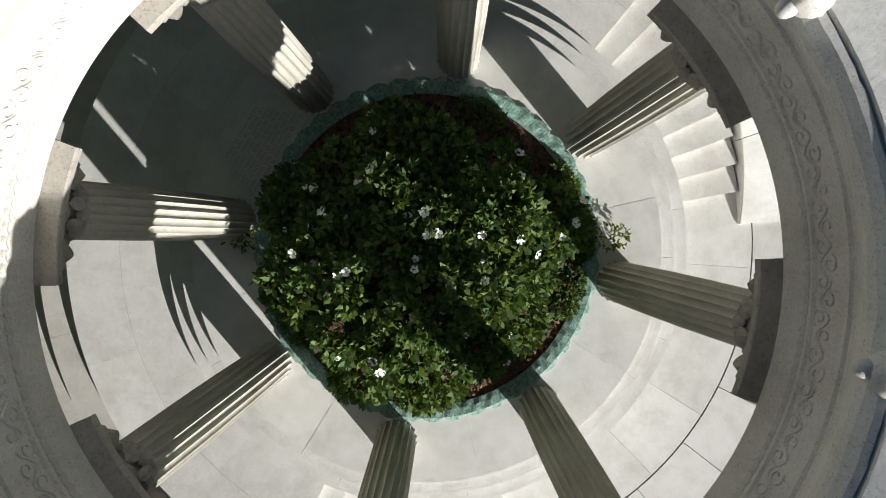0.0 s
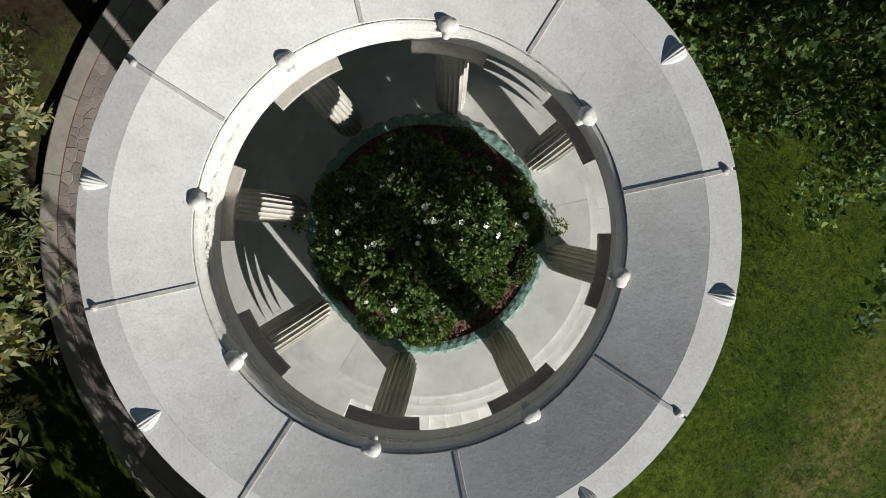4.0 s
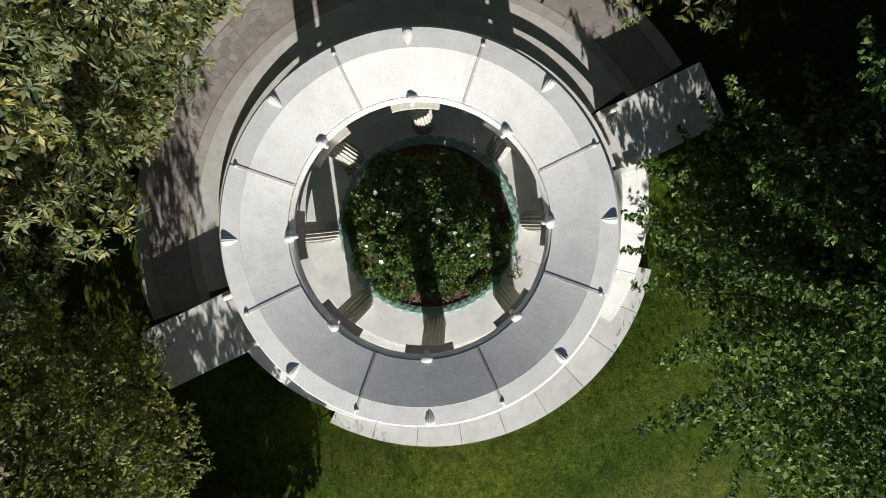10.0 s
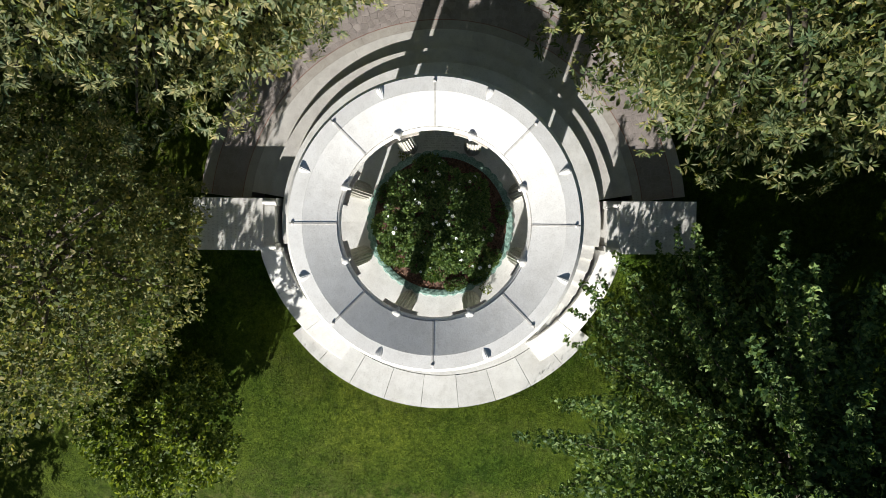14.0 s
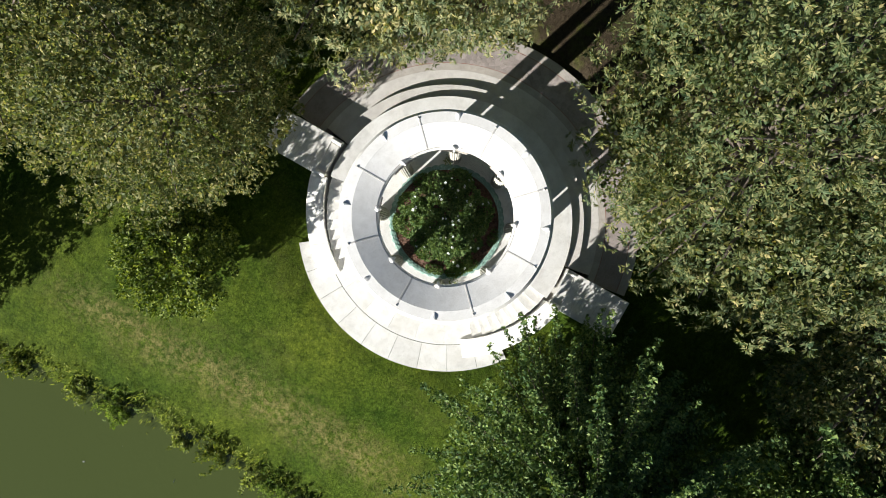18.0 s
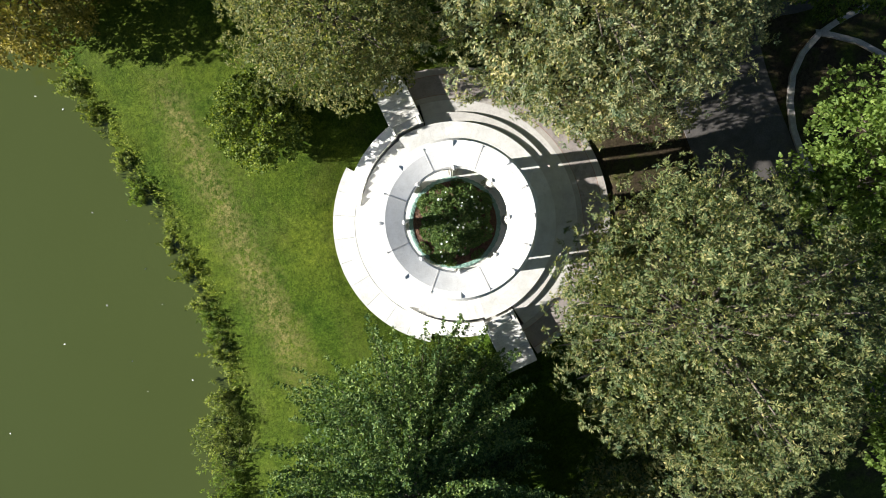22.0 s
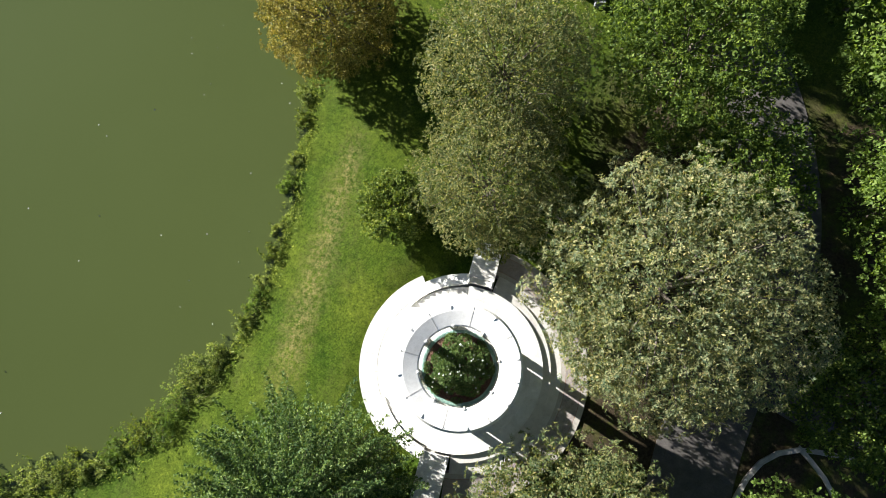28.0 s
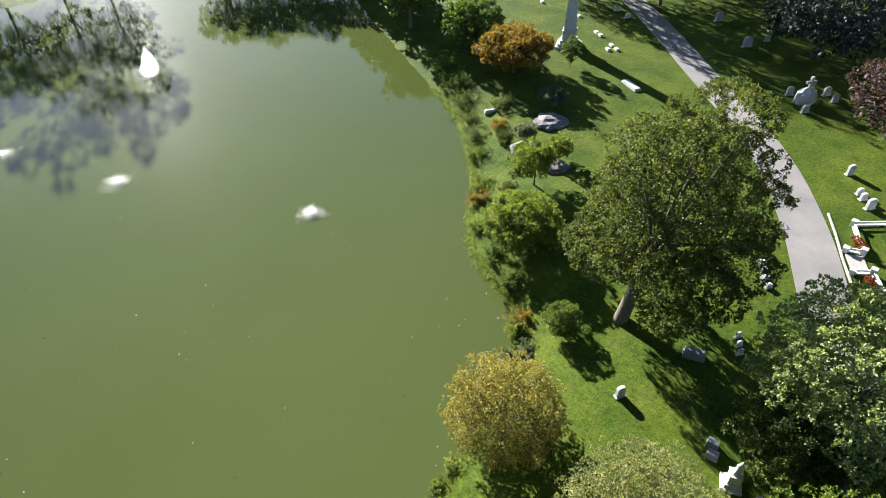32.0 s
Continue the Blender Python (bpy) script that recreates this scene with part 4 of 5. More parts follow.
# inscribed tablet let into the floor of the front bay
tab = thing("floor_tablet", "granite floor slab covered with rows of cut letters", "tablet")
bm = bmesh.new()
tp = ((2.46, -0.84), (3.20, -0.66), (3.28, 0.0), (3.22, 0.51), (2.44, 0.76))
lo = [bm.verts.new((x, y, -0.1)) for x, y in tp]
hi = [bm.verts.new((x, y, 0.012)) for x, y in tp]
bm.faces.new(hi)
bm.faces.new(lo[::-1])
for i in range(5):
    bm.faces.new((lo[i], lo[(i + 1) % 5], hi[(i + 1) % 5], hi[i]))
part("slab", bm, FLOOR_STONE, tab)
fr = random.Random(4)
for i in range(9):
    bm = bmesh.new()
    x = 2.56 + 0.075 * i
    end = 0.66 - 0.028 * i
    y = -end - 0.06 + fr.uniform(0, 0.05)
    while y < end:
        for k in range(fr.randrange(2, 8)):
            if y > end:
                break
            h = fr.choice((0.024, 0.024, 0.018))
            box(bm, x - h, x + h, y - 0.006, y + 0.006, 0.0125, 0.014)
            if k % 2:
                box(bm, x + h - 0.008, x + h, y + 0.0062, y + 0.02, 0.0125, 0.014)
            y += 0.036
        y += 0.038
    tagged(part("letter_row", bm, DARK_LETTER, tab, "row of cut letters"), kind="stuff")

CH = dict(each=2, clump=0.20, per=14, length=0.17, width=0.05, rosette=0.74, size=(0.075, 0.125), lobes=240, droop=0.1, fold=0.12)
tree("oak_tree", "broad oak tree with pale tufted leaves beside the court", 10.5, 7.6, 12.0, 8.2, -0.6, LEAF_TUFTED_PALE, clumps=3900, seed=11, trunk=0.42, extra=((17.6, 6.6, 6.0, 2.3), (17.8, 9.4, 5.0, 2.2), (16.8, 4.2, 4.4, 2.0), (8.5, 2.6, 2.4, 2.0), (11.5, 1.2, 2.8, 2.2), (14.5, 2.8, 3.0, 2.3), (15.5, 6.0, 2.6, 2.4), (14.0, 10.5, 2.4, 2.4)), **CH)
tree("oak_tree", "tall oak tree with pale tufted leaves by the dark lane", 8.3, -9.2, 12.0, 7.4, -0.6, LEAF_TUFTED, clumps=3300, seed=12, trunk=0.42, **CH)
tree("ginkgo_tree", "dark green ginkgo tree with long leafy shoots", -7.1, -9.8, 9.6, 5.9, -1.3, LEAF_GINKGO, plumes=165, per=5, length=0.095, width=0.11, shape=FAN, spread=0.8, seed=13, trunk=0.30)
SB = dict(each=4, clump=0.24, per=8, length=0.105, width=0.062, spread=0.9, lobes=150, size=(0.10, 0.19))
tree("birch_tree", "dense small-leaved tree with brownish green leaves", -1.2, 11.7, 9.3, 4.9, -1.0, LEAF_BIRCH, clumps=2000, seed=14, trunk=0.25, extra=((-0.2, 7.9, 3.0, 0.9), (0.6, 7.8, 2.4, 0.7)), **SB)
tree("birch_tree", "small-leaved tree with brownish green leaves behind its twin", -1.8, 18.8, 11.0, 5.8, -1.0, LEAF_BIRCH, clumps=1900, seed=15, trunk=0.25, **SB)
tree("small_tree", "small yellowish green tree on the lawn", -7.0, 9.3, 2.3, 2.5, -1.7, LEAF_SMALL_TREE, clumps=460, each=6, clump=0.24, per=8, length=0.16, width=0.09, lobes=34, size=(0.22, 0.34), seed=16, trunk=0.12)
tree("golden_tree", "rounded tree turned golden yellow at the water", -15.9, 22.4, 5.2, 5.4, -3.8, LEAF_GOLD, clumps=1500, each=3, clump=0.22, per=8, length=0.14, width=0.085, lobes=170, size=(0.07, 0.13), seed=17, trunk=0.22)
tree("cedar_tree", "mossy green tree with bare grey twigs showing", 9.0, 22.8, 10.5, 6.2, 1.0, LEAF_MOSS, clumps=460, each=10, clump=0.5, length=0.18, width=0.09, lobes=34, seed=18, trunk=0.3)
tree("maple_tree", "bright green maple beside the dark lane", 19.8, -7.2, 10.0, 5.6, 1.0, LEAF_BRIGHT, clumps=440, each=10, per=6, clump=0.5, length=0.2, width=0.15, lobes=30, seed=19, trunk=0.3)
tree("maple_tree", "bright green maple further along the lane", 18.5, -17.5, 10.0, 6.0, 1.0, LEAF_BRIGHT, clumps=340, each=10, per=6, clump=0.55, length=0.2, width=0.15, lobes=30, seed=20, trunk=0.3)
tree("maple_tree", "green maple beyond the dark side lane", 27.5, 11.5, 11.0, 6.0, 1.0, LEAF_BRIGHT, clumps=340, each=10, per=6, clump=0.55, length=0.2, width=0.15, lobes=30, seed=21, trunk=0.3)
tree("oak_tree", "green oak standing beyond the lane", 23.5, 25.5, 14.0, 6.2, 1.0, LEAF_BRIGHT, clumps=340, each=8, per=6, clump=0.55, length=0.24, width=0.15, lobes=28, seed=22, trunk=0.3)
tree("oak_tree", "dark green oak near the shaded stones", 11.5, 34.5, 9.0, 5.2, 1.0, LEAF_MOSS, clumps=320, each=8, per=6, clump=0.5, length=0.22, width=0.14, lobes=28, seed=32, trunk=0.3)
tree("oak_tree", "green oak with grey-green leaves by the road", 4.4, 38.0, 15.0, 7.2, 2.0, LEAF_ROADOAK, clumps=560, each=10, clump=0.55, length=0.24, width=0.15, lobes=36, seed=23, trunk=0.35)
tree("oak_tree", "olive-green old oak leaning over the lawn", -15.4, 40.3, 20.2, 8.7, 1.4, LEAF_OLIVE, clumps=2500, each=6, clump=0.40, per=8, length=0.23, width=0.13, lobes=120, size=(0.09, 0.17), seed=24, trunk=0.75, lean=(0.7, 4.9), extra=((-21.5, 41.5, 4.5, 2.4), (-20.5, 44.5, 6.5, 2.8), (-19.0, 38.8, 5.4, 2.0), (-17.5, 50.0, 9.0, 3.2), (-11.8, 38.2, 6.5, 2.6), (-9.0, 40.0, 8.0, 2.8), (-18.4, 41.0, 3.4, 2.0), (-12.2, 41.0, 3.2, 2.2), (-20.0, 46.0, 3.0, 2.6), (-9.6, 43.5, 4.0, 2.6), (-10.6, 39.0, 2.6, 2.2), (-8.2, 42.0, 5.4, 3.0), (-16.4, 38.6, 7.2, 2.2), (-7.6, 45.0, 7.0, 3.0), (-9.4, 37.0, 6.4, 2.5), (-11.2, 37.2, 9.0, 2.6), (-14.6, 50.5, 18.5, 2.8), (-12.0, 48.5, 19.0, 2.6)))
tree("small_tree", "small green tree leaning over the water", -31.4, 44.3, 3.4, 4.5, -3.0, LEAF_YELLOWGREEN, clumps=420, each=9, clump=0.5, length=0.22, width=0.14, lobes=26, seed=25, trunk=0.2)
tree("small_tree", "small open green tree behind the shore", -37.5, 54.5, 4.2, 3.2, -0.5, LEAF_YELLOWGREEN, clumps=130, each=9, clump=0.45, length=0.24, width=0.15, lobes=16, seed=33, trunk=0.14)
tree("beech_tree", "round copper beech with purple leaves", -4.0, 97.0, 11.0, 9.5, 0.6, LEAF_PURPLE, clumps=300, each=8, per=6, clump=0.8, length=0.38, width=0.24, lobes=34, seed=26, trunk=0.4)
tree("rust_tree", "tree turning rust orange beside the pond", -62.0, 80.0, 6.0, 6.4, 0.0, LEAF_RUST, clumps=300, each=9, clump=0.65, length=0.34, width=0.2, lobes=26, seed=27, trunk=0.28)
tree("shore_tree", "dark green tree at the water's edge", -76.0, 84.0, 7.0, 6.0, -1.0, LEAF_DARK, clumps=220, each=9, clump=0.7, length=0.4, width=0.24, lobes=24, seed=34, trunk=0.28)
tree("round_bush", "clipped round dark bush on the lawn", -19.4, 35.7, 0.6, 2.0, -2.7, LEAF_MOSS, clumps=230, each=9, clump=0.24, length=0.13, width=0.08, lobes=16, seed=28, trunk=0.1, category="bush")
tree("spruce_tree", "dark blue-green spruce in the shade", -24.0, 120.0, 16.0, 12.0, 0.5, LEAF_SPRUCE, clumps=220, each=8, per=6, clump=0.9, length=0.48, width=0.24, lobes=28, seed=29, trunk=0.4)
tree("spruce_tree", "dark spruce behind the white tombs", -4.0, 124.0, 15.0, 11.0, 0.5, LEAF_SPRUCE, clumps=200, each=8, per=6, clump=0.9, length=0.48, width=0.24, lobes=28, seed=30, trunk=0.4)
tree("oak_tree", "green oak behind the railed plot", 14.0, 86.0, 10.0, 7.0, 1.0, LEAF_YELLOWGREEN, clumps=200, each=8, per=6, clump=0.7, length=0.38, width=0.24, lobes=26, seed=31, trunk=0.35)
for i, (x, y, r, tp, leaf) in enumerate(((-55.5, 88.0, 1.8, 4.2, LEAF_DARK), (-45.5, 62.5, 1.7, 0.6, LEAF_SILVER), (-38.5, 61.5, 1.9, 1.8, LEAF_YELLOWGREEN), (-48.5, 73.5, 2.2, 1.6, LEAF_SILVER), (-67.0, 82.0, 2.4, 2.0, LEAF_MOSS))):
    tree("young_tree", "young staked tree in a mulch ring on the lawn", x, y, tp, r, ground_z(x, y) + 0.7, leaf, clumps=60, each=8, clump=0.32, length=0.24, width=0.14, lobes=12, seed=70 + i, trunk=0.07, group="young trees")
# invented oak and ginkgo, added only to darken the ground around them
tree("oak_tree", "oak tree with pale leaves, added beyond its neighbour for shade", 4.5, -18.5, 7.5, 6.4, -0.6, LEAF_TUFTED, clumps=700, seed=51, trunk=0.4, **CH)
tree("ginkgo_tree", "dark green ginkgo, added beyond its larger neighbour for shade", -3.5, -20.5, 7.0, 5.6, -0.8, LEAF_GINKGO, plumes=60, per=3, length=0.16, width=0.16, shape=FAN, spread=0.8, seed=52, trunk=0.3)
# added oak that keeps the sun off the lane
tree("oak_tree", "dark oak added to shade the lane near the cemetery stones", 13.5, 15.8, 8.0, 4.6, 0.5, LEAF_MOSS, clumps=260, each=8, per=6, clump=0.5, length=0.2, width=0.13, lobes=24, seed=53, trunk=0.28)
tree("oak_tree", "green oak shading the far lane", 21.0, 33.0, 14.0, 6.5, 0.5, LEAF_MOSS, clumps=280, each=8, per=6, clump=0.6, length=0.24, width=0.15, lobes=28, seed=54, trunk=0.3)
tree("oak_tree", "low dark oak spreading over the side lane", 23.5, 4.6, 6.6, 4.6, 0.6, LEAF_MOSS, clumps=300, each=8, per=6, clump=0.45, length=0.2, width=0.13, lobes=24, seed=59, trunk=0.26)
tree("oak_tree", "low dark oak shading the marble figure", 2.6, 33.6, 5.8, 4.2, 0.6, LEAF_OLIVE, clumps=420, each=8, per=7, clump=0.42, length=0.2, width=0.12, lobes=110, size=(0.12, 0.22), seed=60, trunk=0.26)
tree("oak_tree", "green oak at the bend of the lane", 24.5, 17.0, 14.0, 5.8, 0.5, LEAF_BRIGHT, clumps=240, each=8, per=6, clump=0.6, length=0.24, width=0.15, lobes=28, seed=55, trunk=0.3)
for i, (x, y, tp, r) in enumerate(((-52.0, 150.0, 15, 11), (-36.0, 138.0, 15, 10), (-72.0, 158.0, 16, 12), (-12.0, 140.0, 17, 12), (12.0, 112.0, 15, 10), (24.0, 98.0, 14, 9), (-92.0, 176.0, 16, 12), (-84.0, 134.0, 22, 9), (-75.0, 143.0, 22, 9), (-94.0, 128.0, 20, 8), (-71.5, 120.5, 24, 9), (-60.0, 128.0, 22, 8))):
    tree("oak_tree", "shade tree beyond the headstones and the road", x, y, tp, r, 6.0 if i > 6 else 0.5, LEAF_DARK, clumps=80, each=7, per=5, clump=1.0, length=0.55, width=0.35, lobes=26, seed=56 + i, trunk=0.4, group="trees beyond the road")
# trees across the water: azimuth from the monument, distance, top, radius
for i, (az, dist, tp, r) in enumerate(((178, 212, 30, 13), (174, 206, 25, 10), (170.5, 206, 27, 11), (166.5, 208, 37, 11), (163.2, 205, 36, 10), (183, 214, 34, 14), (154.0, 190, 15, 9), (150.5, 190, 17, 9), (147.5, 186, 14, 8), (144.5, 178, 13, 8), (141.5, 158, 10, 7), (139.5, 142, 9, 6.5), (138.0, 128, 8, 6))):
    x, y = dist * math.cos(radians(az)), dist * math.sin(radians(az))
    tree("far_shore_tree", "leafy tree on the far shore of the pond", x, y, tp, r, 1.5, LEAF_DARK, clumps=65, each=7, clump=1.3, per=5, length=1.0, width=0.6, lobes=24, seed=40 + i, trunk=0.45, group="far shore trees")

# ---- roads and kerbs ----
def smooth_line(pts, step=1.0):
    """A gentle curve through the points."""
    p = np.array([pts[0]] + list(pts) + [pts[-1]], float)
    out = []
    for i in range(1, len(p) - 2):
        n = max(2, int(np.linalg.norm(p[i + 1] - p[i]) / step))
        for k in range(n):
            t = k / n
            out.append(0.5 * ((2 * p[i]) + (p[i + 1] - p[i - 1]) * t + (2 * p[i - 1] - 5 * p[i] + 4 * p[i + 1] - p[i + 2]) * t * t + (3 * p[i] - p[i - 1] - 3 * p[i + 1] + p[i + 2]) * t ** 3))
    out.append(p[-2])
    return np.array(out)


def strip_mesh(name, pts, half, lift, thick, material, cross=6):
    """A band of even width that lies on the ground."""
    c = smooth_line(pts)
    d = np.gradient(c, axis=0)
    d /= np.linalg.norm(d, axis=1)[:, None]
    nrm = np.stack([-d[:, 1], d[:, 0]], 1)
    us = np.linspace(-1, 1, cross + 1)
    P = c[:, None, :] + nrm[:, None, :] * us[None, :, None] * half
    top = heights(P[..., 0].ravel(), P[..., 1].ravel()).reshape(P.shape[:2])
    top = np.maximum(top, np.repeat(top.mean(axis=1)[:, None], cross + 1, 1) - 0.03) + lift
    n, k = P.shape[:2]
    v = np.concatenate([np.dstack([P, top[..., None]]).reshape(-1, 3), np.dstack([P, (top - thick)[..., None]]).reshape(-1, 3)])
    f = []
    for i in range(n - 1):
        for j in range(k - 1):
            a = i * k + j
            f.append((a, a + k, a + k + 1, a + 1))
        a, b = i * k, i * k + k - 1
        f += [(a, a + n * k, a + k + n * k, a + k), (b, b + k, b + k + n * k, b + n * k)]
    return mesh_from(name, v, f, material, False)


ROAD_ALL = [(-125, 172), (-67, 128), (-34, 98.2), (-18.5, 83), (-8.5, 69.5), (-1.2, 56.3), (5.0, 44.5), (11, 33.5), (17, 23), (19.3, 13), (17.2, 4.5), (16.2, -2), (16.4, -9), (19.5, -19), (27, -32)]
tagged(new("road", strip_mesh("road", ROAD_ALL[:7], 2.65, 0.05, 0.25, ASPHALT)), "pale grey asphalt road curving through the lawn", "road", kind="structure")
tagged(new("lane", strip_mesh("lane", ROAD_ALL[6:], 2.65, 0.05, 0.25, ASPHALT_SHADED)), "asphalt lane darkened in colour for the tree shade", "road", kind="structure")
tagged(new("side_lane", strip_mesh("side_lane", [(18.2, 6.2), (22.5, 4.6), (28, 4.0), (42, 2.0)], 2.4, 0.055, 0.25, ASPHALT_SHADED)), "asphalt side lane darkened in colour for the shade", "road", kind="structure")
tagged(new("kerb", strip_mesh("kerb", [(18.9, -6.5), (19.0, -3.4), (20.2, -0.7), (22.4, 0.7), (25.8, 1.0)], 0.16, 0.17, 0.4, KERB, 2)), "pale granite kerb curving round the lane's corner", "kerb", kind="structure")
tagged(new("kerb", strip_mesh("kerb", [(22.3, 0.9), (24.2, -0.6), (25.6, -2.6)], 0.14, 0.15, 0.4, KERB, 2)), "pale granite kerb edging a bed beside the lane", "kerb", kind="structure")
tagged(new("kerb", strip_mesh("kerb", [(-6.4, 72.5), (-4.2, 68.5), (-2.2, 64.5), (0.0, 60.6)], 0.12, 0.12, 0.4, KERB, 2)), "thin pale kerb along the railed plot", "kerb", kind="structure")

# ---- grave markers ----
def stone_slab(name, label, x, y, w, d, h, turn=0.0, material=None, group="", round_top=True, category="gravestone"):
    """An upright marker: a stone with a curved head on a plinth."""
    t = thing(name, label, category, group, m=pose(x, y, ground_z(x, y), 0, 0, turn))
    bm = bmesh.new()
    box(bm, -w * 0.62, w * 0.62, -d * 0.8, d * 0.8, -0.3, 0.14, bevel=0.02)
    part("plinth", bm, material or GRAVE_STONE, t)
    bm = bmesh.new()
    n = 9
    prof = [(-w / 2, 0.14), (w / 2, 0.14), (w / 2, h * 0.82)]
    if round_top:
        prof += [(w / 2 * math.cos(math.pi * i / n), h * 0.82 + h * 0.18 * math.sin(math.pi * i / n)) for i in range(1, n)]
    else:
        prof += [(w * 0.32, h), (-w * 0.32, h)]
    prof += [(-w / 2, h * 0.82)]
    fr = [bm.verts.new((px, -d / 2, pz)) for px, pz in prof]
    bk = [bm.verts.new((px, d / 2, pz)) for px, pz in prof]
    bm.faces.new(fr)
    bm.faces.new(bk[::-1])
    for i in range(len(prof)):
        j = (i + 1) % len(prof)
        bm.faces.new((fr[i], bk[i], bk[j], fr[j]))
    part("headstone", bm, material or GRAVE_STONE, t)
    return t


def flat_block(name, label, x, y, w, d, h, turn=0.0, material=None, group="", category="grave marker"):
    t = thing(name, label, category, group, m=pose(x, y, ground_z(x, y), 0, 0, turn))
    bm = bmesh.new()
    box(bm, -w / 2, w / 2, -d / 2, d / 2, -0.2, h * 0.45, bevel=0.02)
    part("base", bm, material or GRAVE_STONE, t)
    bm = bmesh.new()
    box(bm, -w * 0.45, w * 0.45, -d * 0.42, d * 0.42, h * 0.45, h, bevel=0.03)
    part("block", bm, material or GRAVE_STONE, t)
    return t


flat_block("ledger_slab", "long flat white marble grave slab on the lawn", -43.0, 88.0, 4.4, 1.3, 0.4, -27)
for x, y in ((-69.1, 110.5), (-61.2, 105.1), (-59.7, 104.3), (-55.2, 101.2), (-54.6, 99.0), (-53.4, 100.1), (-80.4, 112.5)):
    flat_block("grave_block", "small white marble grave block on the lawn", x, y, 1.3, 0.7, 0.4, -32, group="small grave blocks")
stone_slab("headstone_slab", "white marble headstone standing alone on the lawn", -10.3, 32.0, 0.8, 0.34, 1.35, 62)
for x, y in ((-8.48, 57.8), (-7.77, 56.6), (-7.11, 55.5), (-6.39, 54.4)):
    flat_block("grave_block", "low white grave block in a row", x, y, 0.85, 0.6, 0.45, 62, group="row of four blocks")
for x, y in ((-5.63, 45.5), (-5.08, 44.5), (-4.58, 43.5)):
    stone_slab("grave_marker", "small white headstone in a row", x, y, 0.6, 0.2, 0.75, 62, group="row of three headstones")
for x, y in ((-2.0, 32.5), (-1.55, 31.5)):
    flat_block("grave_block", "grey granite grave block in tree shade", x, y, 0.95, 0.7, 0.7, 10, DARK_GRAVE, group="shaded blocks")
for x, y in ((2.95, 30.2), (3.3, 29.0)):
    flat_block("grave_block", "grey granite grave block in tree shade", x, y, 0.85, 0.7, 0.6, 10, DARK_GRAVE, group="shaded blocks")
for x, y, w, h in ((-46.2, 127.3, 1.6, 1.9), (-36.1, 117.7, 1.8, 1.9), (-34.4, 123.0, 1.0, 1.2), (-22.4, 102.3, 1.2, 1.5), (-18.3, 97.7, 1.2, 1.2), (-18.0, 106.2, 1.2, 1.5), (-16.2, 104.6, 1.1, 1.4), (-7.4, 83.4, 1.0, 1.5), (-5.0, 79.4, 0.9, 0.9), (-4.3, 78.4, 0.9, 1.0), (-3.1, 76.9, 1.2, 1.5), (-65.0, 119.0, 1.2, 1.0), (-61.0, 116.5, 1.2, 0.9)):
    stone_slab("headstone_slab", "weathered grey-white headstone beyond the road", x, y, w, 0.35, h, 58, group="headstones beyond the road")
flat_block("tomb_chest", "dark granite tomb chest under the old oak", -7.6, 40.4, 2.0, 1.0, 0.8, 20, DARK_GRAVE)
flat_block("stone_bench", "pale stone bench near the water", -56.5, 67.5, 2.2, 0.6, 0.5, 60, category="bench")

# obelisk
ob = thing("obelisk", "tall white granite obelisk on a stepped base", "obelisk", m=pose(-61.3, 95.6, ground_z(-61.3, 95.6), 0, 0, 28))
for w, z0, z1 in ((4.6, -0.5, 0.45), (3.8, 0.45, 0.9), (3.1, 0.9, 1.5)):
    bm = bmesh.new()
    box(bm, -w / 2, w / 2, -w / 2, w / 2, z0, z1 - 0.002, bevel=0.04)
    part("step", bm, GRAVE_STONE, ob)
bm = bmesh.new()
box(bm, -1.2, 1.2, -1.2, 1.2, 1.5, 3.0, bevel=0.05)
box(bm, -1.35, 1.35, -1.35, 1.35, 3.002, 3.25, bevel=0.05)
part("die", bm, GRAVE_STONE, ob)
bm = bmesh.new()
lv = [[bm.verts.new((sx * w, sy * w, z)) for sx, sy in ((-1, -1), (1, -1), (1, 1), (-1, 1))] for w, z in ((1.05, 3.252), (0.72, 12.6), (0.02, 13.6))]
for a, b in zip(lv, lv[1:]):
    for i in range(4):
        bm.faces.new((a[i], a[(i + 1) % 4], b[(i + 1) % 4], b[i]))
bm.faces.new(lv[0][::-1])
bm.faces.new(lv[-1])
part("shaft", bm, GRAVE_STONE, ob)

# rough stone monument with a cross, beyond the road
rough = thing("rock_monument", "rough pale boulder monument with a leaning cross", "monument", m=pose(-19.6, 101.0, ground_z(-19.6, 101.0), 0, 0, 60))
bm = bmesh.new()
r = bmesh.ops.create_icosphere(bm, subdivisions=3, radius=1.6)
for v in r["verts"]:
    v.co *= 1 + 0.22 * noise.noise(v.co * 1.3)
bmesh.ops.transform(bm, matrix=Matrix.Translation((0, 0, 0.9)) @ Matrix.Diagonal((1.15, 0.8, 1.1, 1)), verts=r["verts"])
part("boulder", bm, GRAVE_STONE, rough)
bm = bmesh.new()
box(bm, -0.22, 0.22, -0.2, 0.2, 1.8, 4.4, bevel=0.05)
box(bm, -0.9, 0.9, -0.18, 0.18, 3.3, 3.75, bevel=0.05)
part("cross", bm, GRAVE_STONE, rough)

